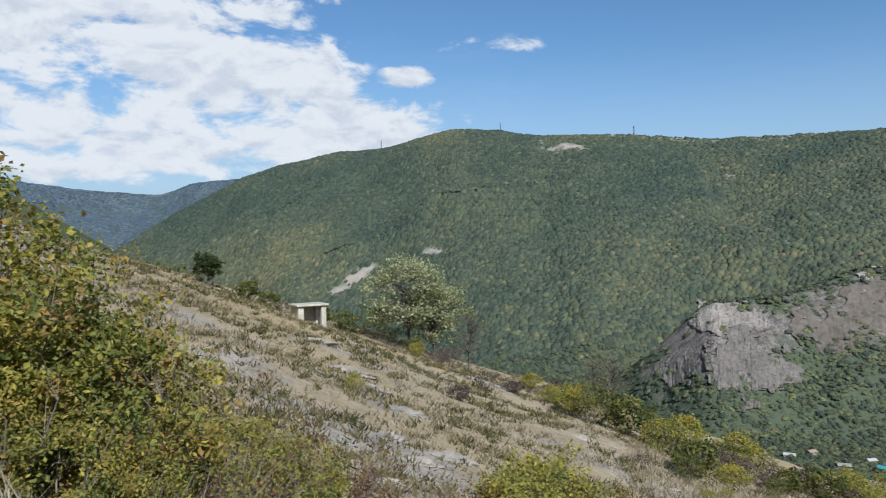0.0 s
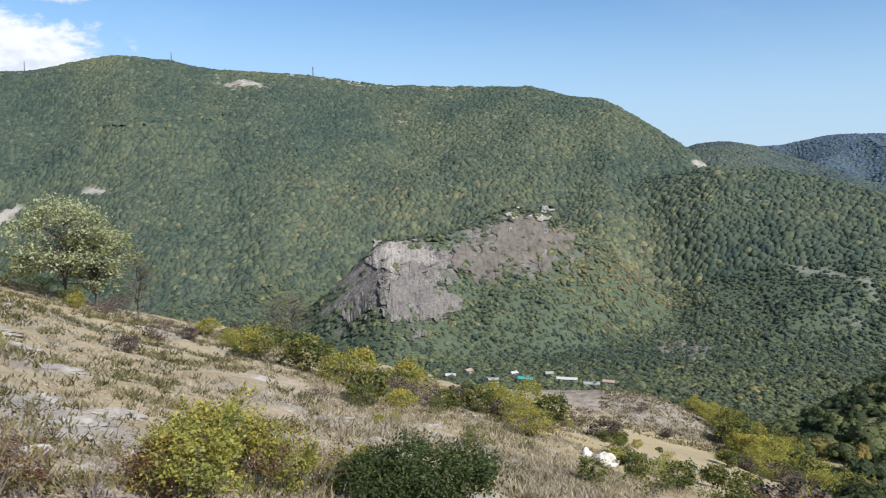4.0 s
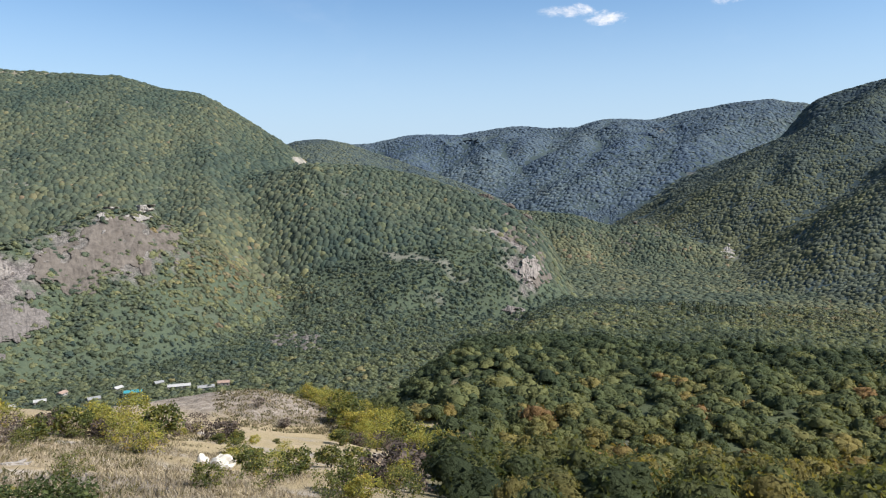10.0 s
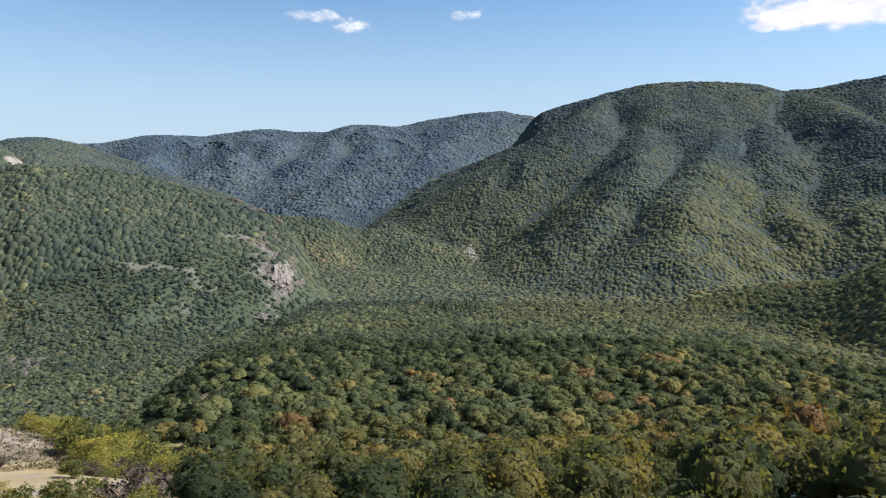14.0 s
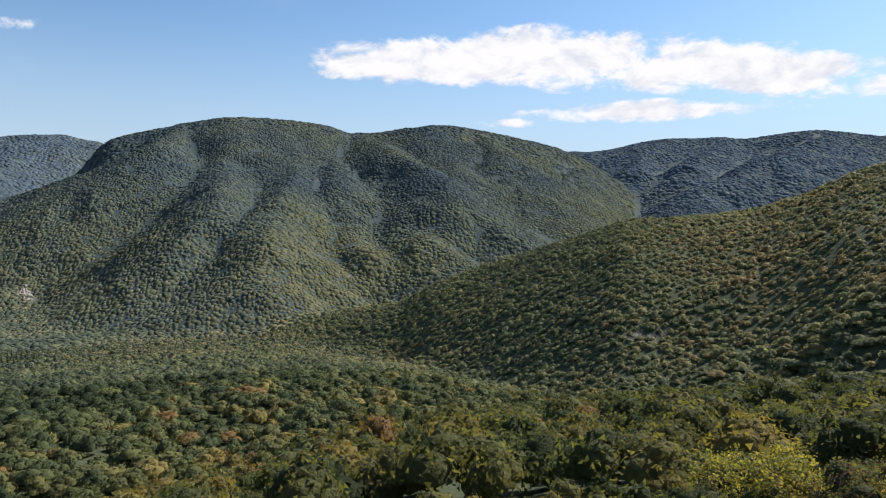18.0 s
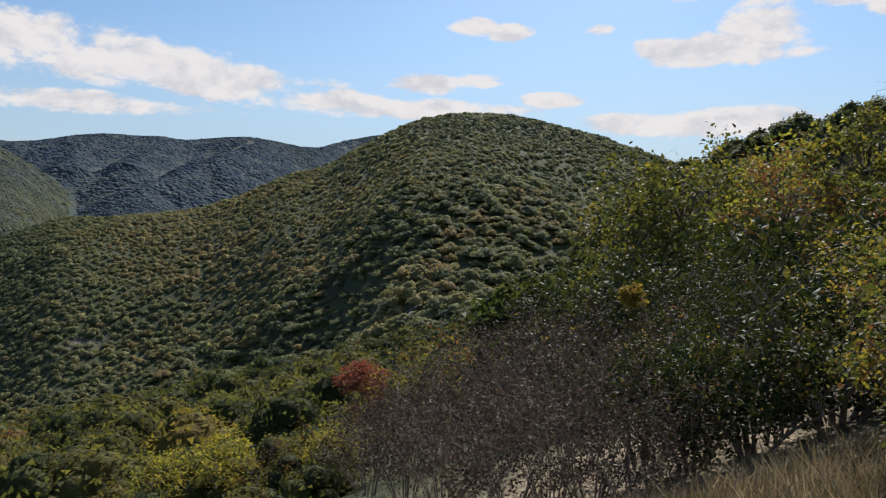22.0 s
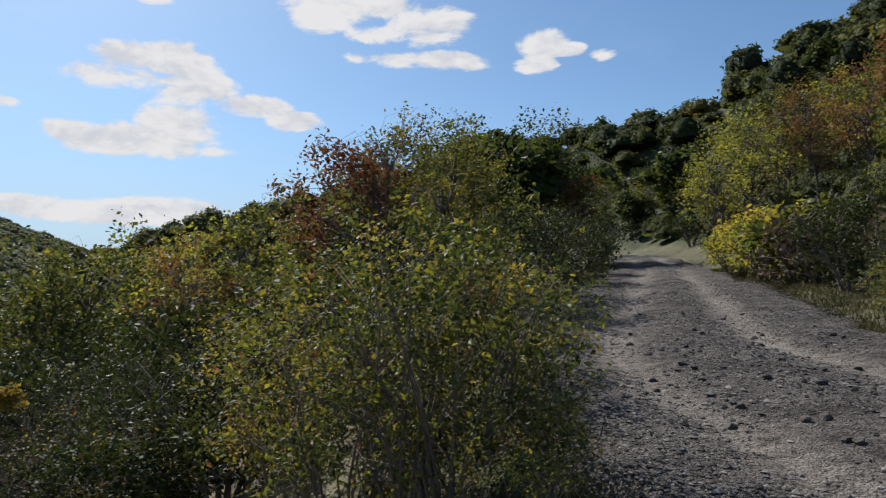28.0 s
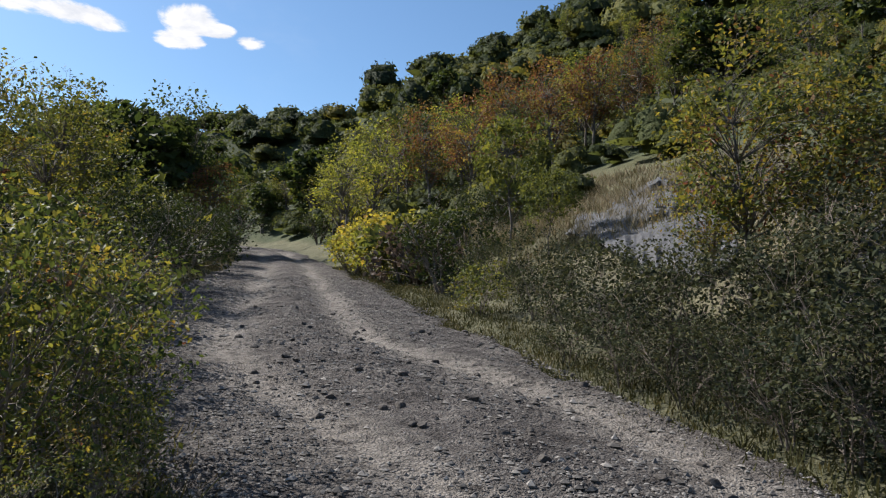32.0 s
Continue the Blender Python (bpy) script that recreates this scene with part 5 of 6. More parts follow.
# ---- grass ----
def tufts(name, label, x, y, rng, height, blades, tint, mat, spread=0.12, lean=0.35, width=0.012):
    z = land(x, y)[0]
    n = len(x)
    base = np.stack([x, y, z], -1)[:, None] + np.concatenate([rng.normal(0, spread, (n, blades, 2)), np.zeros((n, blades, 1))], -1)
    h = (height * rng.uniform(0.6, 1.4, n))[:, None, None] * rng.uniform(0.6, 1.1, (n, blades, 1))
    an = rng.uniform(0, 2 * np.pi, (n, blades, 1))
    side = np.concatenate([np.cos(an), np.sin(an), an * 0], -1) * width * (0.5 + h)
    tip = base + np.concatenate([rng.normal(0, lean, (n, blades, 2)), np.ones((n, blades, 1))], -1) * h
    v = np.stack([base - side, base + side, tip], 2).reshape(-1, 3)
    me = mesh_of(name, v, np.arange(len(v)).reshape(-1, 3), mat, False)
    float_attribute(me, "tint", np.repeat(tint if np.ndim(tint) else np.full(n, tint), blades * 3))
    return tagged(new(name, me), label, "grass", kind="stuff")


STRAW = ((0.0, (0.05, 0.055, 0.022)), (0.3, (0.12, 0.105, 0.045)), (0.6, (0.25, 0.205, 0.135)), (1.0, (0.38, 0.335, 0.265)))
straw_mat = foliage("dry grass", *STRAW, through=0.25, grain=2.0, dull=0.1, glow=(1.05, 1.0, 0.9))


def sector(rng, n, d0, d1, a0, a1, power=0.5):
    d = d0 + (d1 - d0) * rng.uniform(0, 1, n) ** (1 / (2 * power)) if power != 0.5 else np.exp(rng.uniform(np.log(d0), np.log(d1), n))
    a = np.radians(rng.uniform(a0, a1, n))
    return d * np.sin(a), d * np.cos(a)


def grasses():
    rng = np.random.default_rng(31)
    xa, ya = sector(rng, 7000, 6, 40, 322, 398)
    xb, yb = sector(rng, 15000, 14, 105, 325, 398, 0.8)
    x, y = np.concatenate([xa, xb]), np.concatenate([ya, yb])
    keep = (fbm(x / 5, y / 5, 3, 81) + rng.normal(0, 0.15, len(x)) > -0.02)
    x, y = x[keep], y[keep]
    d = np.hypot(x, y)
    tufts("dry_grass", "short dry grass and dwarf scrub on the open slope", x, y, rng, 0.13 + 0.0022 * d, 8,
          np.clip(0.50 + 0.5 * fbm(x / 11, y / 11, 3, 82) + rng.normal(0, 0.15, len(x)), 0, 1), straw_mat, spread=0.17, width=0.05, lean=0.6)
    x, y = sector(rng, 1500, 3.6, 8, 157, 178)
    tufts("tall_grass", "tall bleached grass on the bank below the track", x, y, rng, 0.22, 12, np.clip(rng.normal(0.6, 0.15, len(x)), 0, 1), straw_mat, spread=0.14, lean=0.5)
    x, y = sector(rng, 900, 3.4, 9, 324, 342)
    tufts("tall_grass", "bleached grass beside the thicket", x, y, rng, 0.26, 12, np.clip(rng.normal(0.7, 0.12, len(x)), 0, 1), straw_mat, spread=0.12, lean=0.3)
    x, y = sector(rng, 5200, 10, 80, 332, 392, 0.75)
    keep = fbm(x / 3, y / 3, 3, 86) > 0.0
    x, y = x[keep], y[keep]
    tufts("dwarf_scrub", "low dark dwarf scrub dotted over the dry slope", x, y, rng, 0.17 + 0.002 * np.hypot(x, y), 12, np.clip(rng.normal(0.2, 0.1, len(x)), 0, 1), straw_mat, spread=0.2, width=0.06, lean=0.8)
    x, y = sector(rng, 4200, 16, 62, 14, 44, 0.6)
    keep = fbm(x / 6, y / 6, 3, 87) > -0.12
    x, y = x[keep], y[keep]
    tufts("straw_grass", "pale straw grass on the lower slope", x, y, rng, 0.30, 10, np.clip(rng.normal(0.7, 0.15, len(x)), 0, 1), straw_mat, spread=0.2, width=0.035, lean=0.5)
    x, y = sector(rng, 1500, 165, 245, 37, 46.5, 0.5)
    tufts("dry_grass", "dry grass clumps on the bare mound", x, y, rng, 0.55, 7, np.clip(rng.normal(0.35, 0.2, len(x)), 0, 1), straw_mat, spread=0.6, width=0.14, lean=0.7)
    # bank above the track and its verges
    u, off = rng.uniform(1, 34, 9500), rng.uniform(0, 1, 9500)
    mid, wide = track_mid(u)
    v = mid + wide / 2 + 0.05 + off ** 2.2 * 11
    x, y = u * AHEAD.x + v * ACROSS.x, u * AHEAD.y + v * ACROSS.y
    compass = np.degrees(np.arctan2(x, y)) % 360
    bare = (compass > 228) & (compass < 241.5) & (np.hypot(x, y) > 10.5) & (np.hypot(x, y) < 17.5)
    x, y, off = x[~bare], y[~bare], off[~bare]
    tint = np.clip(0.08 + 0.42 * step(off, 0.4, 0.8) + rng.normal(0, 0.13, len(x)), 0, 1)
    tufts("bank_grass", "faded grass and weeds on the bank above the track", x, y, rng, 0.10 + 0.26 * step(off, 0.4, 0.75), 9, tint, straw_mat, spread=0.13, lean=0.4, width=0.016)
    u = rng.uniform(2, 40, 1300)
    mid, wide = track_mid(u)
    v = mid - wide / 2 - rng.uniform(-0.1, 1.4, len(u))
    x, y = u * AHEAD.x + v * ACROSS.x, u * AHEAD.y + v * ACROSS.y
    tufts("verge_grass", "weeds along the outer edge of the track", x, y, rng, 0.22, 10, np.clip(rng.normal(0.25, 0.14, len(x)), 0, 1), straw_mat, spread=0.12, lean=0.4, width=0.016)


grasses()


# ---- shrubs and trees ----
KINDS = {
    # close thickets with leaves that show singly
    "thicket_green": ("shrub", "leafy green shrub with yellowing leaves at the track", "thicket by the track", dict(w=0.95, clumps=140, leaves=30, leaf=0.05, tint=0.40, mix=0.20, stems=14, thick=0.014, bare=0.36, shapes=3)),
    "thicket_ochre": ("shrub", "thinning shrub with ochre and brown leaves", "thicket by the track", dict(w=1.0, clumps=100, leaves=36, leaf=0.05, tint=0.66, mix=0.14, stems=9, thick=0.014, bare=0.25, shapes=2)),
    "thicket_autumn": ("shrub", "tall hawthorn thicket turning yellow and rust", "thicket on the slope", dict(w=0.95, clumps=190, leaves=52, leaf=0.085, tint=0.52, mix=0.26, stems=9, thick=0.03, bare=0.06, shapes=3, mat=lemon_mat)),
    "twiggy": ("shrub", "half-bare grey twiggy shrub", "twiggy shrubs", dict(w=1.25, clumps=110, leaves=14, leaf=0.06, tint=0.85, mix=0.14, stems=9, thick=0.016, bare=0.45, shapes=2)),
    "bramble": ("shrub", "brown tangled shrub with few withered leaves", "twiggy shrubs", dict(w=1.4, clumps=130, leaves=22, leaf=0.055, tint=0.5, mix=0.22, stems=12, thick=0.012, bare=0.3, shapes=2, mat=withered_mat)),
    "weed_yellow": ("shrub", "low yellow-green bush on the slope", "low bushes", dict(w=1.3, clumps=70, leaves=50, leaf=0.06, tint=0.55, mix=0.12, stems=10, thick=0.01, shapes=2, mat=lemon_mat)),
    "weed_red": ("shrub", "low shrub with dark red leaves", "low bushes", dict(w=1.2, clumps=60, leaves=34, leaf=0.06, tint=0.97, mix=0.08, stems=10, thick=0.01, bare=0.2, shapes=1)),
    "bank_shrub": ("shrub", "grey-green leafy shrub on the bank", "shrubs on the bank", dict(w=1.25, clumps=110, leaves=34, leaf=0.052, tint=0.44, mix=0.22, stems=9, thick=0.012, bare=0.2, shapes=3, mat=dusty_leaf_mat)),
    "laurel": ("shrub", "dense dark green rounded bush", "low bushes", dict(w=1.85, clumps=140, leaves=60, leaf=0.10, tint=0.26, mix=0.07, stems=10, thick=0.02, squash=0.9, shapes=2)),
    # plants farther off, with leaf sprays
    "bush_green": ("shrub", "round green bush on the hillside", "hillside bushes", dict(w=1.3, clumps=60, leaves=22, leaf=0.18, tint=0.48, mix=0.10, stems=7, thick=0.03, shapes=3)),
    "bush_yellow": ("shrub", "yellowing bush on the hillside", "hillside bushes", dict(w=1.25, clumps=64, leaves=30, leaf=0.14, tint=0.58, mix=0.14, stems=7, thick=0.03, shapes=3, mat=lemon_mat)),
    "bush_brown": ("shrub", "low brown bush on the hillside", "hillside bushes", dict(w=1.6, clumps=60, leaves=18, leaf=0.12, tint=0.75, mix=0.2, stems=9, thick=0.02, bare=0.15, shapes=2, mat=withered_mat)),
    # uses the darkened leaf copy in place of shade
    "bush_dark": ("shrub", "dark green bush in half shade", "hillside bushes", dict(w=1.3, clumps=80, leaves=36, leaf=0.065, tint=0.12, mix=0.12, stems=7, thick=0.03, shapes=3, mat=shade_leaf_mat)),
    # brown withered leaves, the low tint also paints in half shade
    "bush_russet": ("shrub", "dark brown half-withered bush in half shade", "hillside bushes", dict(w=1.25, clumps=90, leaves=34, leaf=0.06, tint=0.22, mix=0.18, stems=10, thick=0.025, bare=0.15, shapes=3, mat=withered_mat)),
    "tree_green": ("tree", "slender green tree with an uneven crown", "roadside trees", dict(w=0.62, clumps=95, leaves=24, leaf=0.20, tint=0.46, mix=0.10, trunk=0.22, thick=0.10, shapes=3)),
    "tree_yellow": ("tree", "slender tree with yellow-green leaves", "roadside trees", dict(w=0.60, clumps=90, leaves=22, leaf=0.14, tint=0.36, mix=0.12, trunk=0.2, thick=0.09, bare=0.1, shapes=3, mat=lemon_mat)),
    "tree_gold": ("tree", "slim tree with thin yellow-green foliage", "roadside trees", dict(w=0.5, clumps=120, leaves=36, leaf=0.085, tint=0.52, mix=0.12, trunk=0.2, thick=0.06, bare=0.15, shapes=2)),
    "tree_dark": ("tree", "dark green oak with a dense crown", "roadside trees", dict(w=0.75, clumps=95, leaves=26, leaf=0.21, tint=0.18, mix=0.10, trunk=0.2, thick=0.13, shapes=3)),
    "tree_rust": ("tree", "tree with thinning rust-brown leaves", "roadside trees", dict(w=0.66, clumps=95, leaves=24, leaf=0.15, tint=0.94, mix=0.07, trunk=0.2, thick=0.10, bare=0.15, shapes=3)),
    "tree_red": ("tree", "small tree with dark red leaves", "roadside trees", dict(w=0.5, clumps=90, leaves=34, leaf=0.09, tint=1.0, mix=0.03, trunk=0.25, thick=0.07, bare=0.1, shapes=1)),
    "tree_pale": ("tree", "tall pale green poplar-like tree with a loose crown", "trees on the slope", dict(w=0.95, clumps=190, leaves=34, leaf=0.27, tint=0.62, mix=0.10, trunk=0.12, thick=0.16, bare=0.1, shapes=2, mat=pale_leaf_mat)),
    "tree_bare": ("tree", "nearly bare grey tree with few leaves", "trees on the slope", dict(w=0.7, clumps=120, leaves=8, leaf=0.15, tint=0.62, mix=0.10, trunk=0.15, thick=0.13, bare=0.5, shapes=2)),
    "sapling_rust": ("tree", "tall shrub with rusty and green leaves on the bank", "shrubs on the bank", dict(w=0.8, clumps=130, leaves=34, leaf=0.075, tint=0.56, mix=0.20, trunk=0.1, thick=0.04, shapes=2)),
    "sapling_green": ("tree", "slim green sapling with hanging leaves", "shrubs on the bank", dict(w=0.6, clumps=70, leaves=34, leaf=0.13, tint=0.48, mix=0.06, trunk=0.3, thick=0.04, droop=0.8, shapes=1)),
}
PLANTS = {  # compass, distance, height
    "thicket_autumn": [(331, 9.6, 3.8), (335.5, 9.8, 3.3), (326.5, 10.0, 3.9), (339.5, 9.4, 2.2), (333, 8.2, 2.2), (337.5, 8.0, 1.9), (329, 8.6, 2.4)],
    "twiggy": [(343.5, 9.6, 2.4), (341, 8.6, 2.0), (346.2, 11, 2.0), (352.6, 12.4, 1.9), (359, 13, 1.3), (2.3, 14.6, 1.4), (14.5, 17.5, 1.7), (16.5, 18.5, 1.4), (170.5, 9.6, 1.6), (165, 13, 2.2), (147, 27, 5.2), (150, 30, 5.6), (143.5, 29, 4.6), (138, 33, 3.4), (153, 26, 5.0), (134.5, 33, 3.0)],
    "weed_yellow": [(347.5, 11, 1.7), (349.8, 12, 1.3), (5.5, 14.4, 1.8), (7.4, 16.8, 2.1), (12.6, 17.4, 1.5), (17.6, 18.6, 1.3), (8.8, 18.5, 1.6), (344.6, 12.5, 1.5)],
    "bramble": [(150, 11, 2.2), (153, 10, 2.0), (156, 9.5, 2.1), (159, 9, 1.9), (162, 8.2, 1.4), (148, 13.5, 2.6), (145, 16, 2.8), (142, 19, 3.0), (158, 12, 2.6), (163, 11, 2.0)],
    "weed_red": [(3.6, 14.2, 1.5), (10.2, 17, 1.8), (354.4, 13, 1.2)],
    "laurel": [(23.2, 18, 2.1), (19.8, 17.6, 1.5)],
    "thicket_green": [(183.5, 6.0, 2.2), (187.5, 5.6, 2.5), (191.0, 5.3, 2.2), (195.0, 5.6, 1.7), (197.6, 4.9, 1.0), (186, 8.0, 2.7), (191, 8.2, 2.5), (194.5, 8.6, 2.0), (196.5, 9.4, 1.6), (195.4, 4.0, 0.8)],
    "thicket_ochre": [(179.5, 7.2, 2.0), (181, 9.5, 2.7), (177.5, 10.5, 2.2)],
    "bank_shrub": [(226.6, 13.6, 1.7), (229.5, 11.5, 1.7), (232.5, 10.2, 1.9), (235.5, 9.2, 1.7), (238.8, 8.9, 1.8), (242.2, 8.4, 1.6), (245.4, 8.4, 1.9), (249, 8.4, 2.2), (223, 16.5, 1.6), (240.4, 7.6, 1.1), (253, 9, 2.2), (236.6, 8.0, 1.1), (243.5, 6.9, 1.2), (246.5, 6.5, 1.3), (250, 6.3, 1.6), (247.8, 7.2, 1.9), (232.6, 8.8, 1.0), (228.6, 10.2, 0.9), (255, 7, 2)],
    "sapling_rust": [(241.2, 10.6, 4.2), (245.6, 11.4, 3.6), (238.6, 11.8, 2.6), (250.5, 10.5, 3.2)],
    "sapling_green": [(224.3, 20.5, 4.4), (227.2, 18.5, 2.6)],
    "bush_green": [(345.2, 66.5, 1.9), (346.6, 67, 1.6), (350.6, 70, 1.8), (352.4, 72, 2.4), (354.6, 72, 3.6), (11.2, 60, 3.6), (13.8, 61, 3.4), (16.6, 60, 3.0), (18.8, 48, 2.6), (27.1, 36, 1.7), (36.4, 38, 1.5), (33.2, 82, 4.0), (38.5, 66, 1.7), (39.5, 52, 2.0),
                   (43, 48, 2.2), (45.5, 60, 2.0), (47, 42, 2.4), (222, 14.5, 1.2), (216.4, 24, 2.6), (196.6, 29, 4.6), (160, 23, 4.8), (341.6, 68, 1.2), (357.6, 70, 2.0), (24.8, 62, 2.2), (40.6, 40, 2.4)],
    "bush_yellow": [(6.6, 76, 2.2), (9.9, 66, 3.0), (21.2, 54, 1.9), (29, 74, 3.6), (30.4, 68, 3.2), (32, 58, 3.0), (31.2, 92, 5.0), (44.0, 212, 6.0), (45.2, 200, 6.5), (46.4, 186, 6.5), (47.4, 172, 6.5), (48.4, 160, 6.5), (49.6, 148, 6.0), (38, 56, 1.6), (42, 70, 1.8),
                    (214.4, 27, 2.9), (212.2, 30, 2.4), (139.5, 33, 3.2), (131, 37, 3.6), (127, 40, 3.4), (357.8, 66, 1.6), (41.4, 58, 1.8)],
    "bush_brown": [(3.2, 58, 1.7), (347.6, 68, 1.1), (1.2, 42, 1.1), (35.4, 92, 2.8), (37.4, 84, 2.6), (23, 60, 2.2), (14.8, 42, 1.0), (26, 74, 2.4), (5.4, 62, 1.3), (359.5, 66, 1.6), (0.5, 74, 2.2), (217.8, 22, 2.0), (42, 172, 2.4), (40.2, 190, 2.6)],
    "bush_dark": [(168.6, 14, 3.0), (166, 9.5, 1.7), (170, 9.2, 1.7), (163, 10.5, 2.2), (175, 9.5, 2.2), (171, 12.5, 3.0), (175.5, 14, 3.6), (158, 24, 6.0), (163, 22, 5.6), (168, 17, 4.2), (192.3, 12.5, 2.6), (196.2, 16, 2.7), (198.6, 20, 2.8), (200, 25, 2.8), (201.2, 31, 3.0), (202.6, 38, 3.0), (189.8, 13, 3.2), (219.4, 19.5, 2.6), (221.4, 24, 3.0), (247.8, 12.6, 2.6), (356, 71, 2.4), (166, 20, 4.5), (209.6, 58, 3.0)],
    "bush_russet": [(148, 24, 5.0), (152.5, 21, 4.6), (150.5, 19, 3.6), (156, 18, 4.0), (146, 22, 3.6), (154, 22, 4.8), (161.5, 17.5, 3.8), (144, 25, 3.4), (159, 21, 4.6), (157.5, 15, 3.0), (152, 15.5, 2.8), (140, 31, 2.6)],
    "tree_pale": [(357.2, 74, 11.2), (359.2, 76, 9.0)],
    "tree_bare": [(1.9, 76, 7.6), (12.8, 88, 9.0), (11.6, 90, 7.0)],
    "tree_dark": [(342.3, 65, 3.3), (196, 45, 12.6), (199.2, 46, 12.4), (193, 40, 11), (201.5, 62, 9), (154.5, 30, 7.6), (158, 33, 8.6), (209, 70, 9), (173, 38, 10), (178, 36, 9.5), (226, 62, 8.5), (233, 58, 8.5), (240, 50, 8), (246, 46, 8), (252, 44, 8)],
    "tree_green": [(161.5, 28, 9.5), (165, 28, 10.2), (163.3, 31, 10.4), (168, 30, 10.4), (191.5, 24, 7.5), (199, 36, 4.6), (210.6, 50, 6.5), (215.5, 44, 8.5), (230, 46, 8.0), (236.5, 50, 8.0), (252, 52, 8), (256, 44, 7.5), (171, 26, 8)],
    "tree_yellow": [(170.5, 24, 7.6), (211.8, 34, 6.6), (211.0, 44, 6.0), (213.5, 38, 7.4), (174.5, 22, 7.0), (220.5, 46, 7.2)],
    "tree_gold": [(188, 16.5, 6.8), (190.8, 18, 6.6), (186.0, 18, 6.4), (181, 15, 4.6), (177.5, 19, 6.4), (192.8, 20, 6.0)],
    "tree_rust": [(201.4, 42, 5.8), (218, 42, 7.4), (221, 38, 7.0), (224, 44, 8.0), (227.5, 42, 7.6), (230.5, 44, 7.2), (216.2, 52, 7.6), (173, 18, 5.4), (228, 54, 8), (233.5, 46, 7)],
    "tree_red": [(183.4, 14.0, 5.8), (142.6, 31, 5.0), (184.6, 15.0, 5.4)],
}
for kind, spots in PLANTS.items():
    for a, d, h in spots:
        plant(kind, a, d, h)
rows_rng = np.random.default_rng(404)
for k in range(42):
    a = rows_rng.uniform(8, 42)
    d = np.interp(a, (8, 20, 30, 42), (68, 62, 80, 92)) + rows_rng.normal(0, 9)
    kind = rows_rng.choice(["bush_yellow", "bush_green", "bush_yellow", "bush_brown"])
    plant(kind, a, max(d, 46), rows_rng.uniform(1.4, 3.6) * (0.7 if kind == "bush_brown" else 1) * (0.55 if 34 < a < 47 else 1))
for k in range(30):
    a = rows_rng.uniform(44.2, 53)
    plant(rows_rng.choice(["bush_yellow", "bush_yellow", "bush_green"]), a, np.interp(a, (44.2, 47, 53), (236, 200, 168)) + rows_rng.normal(0, 13), rows_rng.uniform(5.0, 8.5))
for k in range(46):
    a = rows_rng.uniform(45, 57)
    d = rows_rng.uniform(34, 165)
    plant(rows_rng.choice(["bush_yellow", "bush_green", "bush_green", "bush_brown"]), a, d, rows_rng.uniform(1.6, 3.4) * (0.7 + d / 160) * (0.6 if a < 49 else 1))
for k in range(16):
    plant(rows_rng.choice(["weed_yellow", "twiggy", "twiggy"]), rows_rng.uniform(-12, 24), rows_rng.uniform(15, 44), rows_rng.uniform(0.5, 0.95))
for k in range(80):
    a = rows_rng.uniform(190, 262)
    kind = rows_rng.choice(["tree_dark", "tree_green", "tree_green", "tree_rust", "tree_yellow"] if a > 208 else ["tree_dark", "tree_green", "tree_dark", "bush_green"])
    d = rows_rng.uniform(46, 112) if a > 206 else rows_rng.uniform(52, 112)
    tall = rows_rng.uniform(5.5, 8.5) * (0.6 if kind == "bush_green" else 1)
    if land(np.array([d * math.sin(radians(a))]), np.array([d * math.cos(radians(a))]))[1]["inside"][0] < -3:
        plant(kind, a, d, tall)
# distance and stem height chosen so the golden clump fits the camera's view
foot = spot(161.5, 10.5, 0.05)
gold = grow("tree", "slim young tree with bright golden leaves among dark shrubs", 991, EYE[2] + 10.5 * math.tan(radians(-4.0)) - foot.z, 0.42, 26, 40, 0.05, 0.80, 0.03, trunk=0.84, thick=0.02)
gold.matrix_basis = Matrix.Translation(foot)
red = grow("shrub", "low shrub with rust-red leaves on the slope", 993, 1.5, 2.6, 60, 40, 0.12, 0.97, 0.03, stems=8, thick=0.02, mat=red_leaf_mat)
# lifted off the slope to the height angle that fits the camera's view
foot = spot(141.8, 30.0)
red.matrix_basis = Matrix.Translation((foot.x, foot.y, max(foot.z, EYE[2] + 30 * math.tan(radians(-13.5)))))


# ---- things people built ----
def shelter():
    """The roofless-sided concrete shelter on the slope."""
    top = new("concrete_shelter")
    part("roof", box(-1.85, 1.85, -1.4, 1.3, 1.86, 2.04, 0.03), concrete_mat, top, "flat concrete roof slab")
    part("wall", box(-1.65, -1.0, -1.15, 1.1, -0.6, 1.857, 0.02), concrete_mat, top)
    part("pillar", box(1.05, 1.6, -1.15, -0.6, -0.9, 1.857, 0.03), concrete_mat, top)
    part("pillar", box(1.05, 1.6, 0.55, 1.1, -0.6, 1.857, 0.03), concrete_mat, top)
    part("back_wall", box(-0.997, 1.047, 0.9, 1.1, -0.6, 1.857, 0.02), concrete_mat, top)
    part("ledge", box(-0.997, 0.3, -1.1, -0.95, -0.6, 0.35, 0.02), concrete_mat, top)
    tagged(top, "small weathered concrete shelter with a flat roof", "shelter")
    top.matrix_basis = Matrix.Translation(spot(349.6, 66, 0.25)) @ pose(0, 0, 0, 0, 0, 10.3 + 22) @ Matrix.Diagonal((0.8, 0.8, 0.92, 1))


steel_mat = simple("rusted steel", (0.07, 0.055, 0.05), (0.17, 0.13, 0.11), 8.0, rough=0.7, metal=0.3)
pole_mat = simple("grey timber", (0.12, 0.105, 0.09), (0.26, 0.235, 0.21), 6.0)


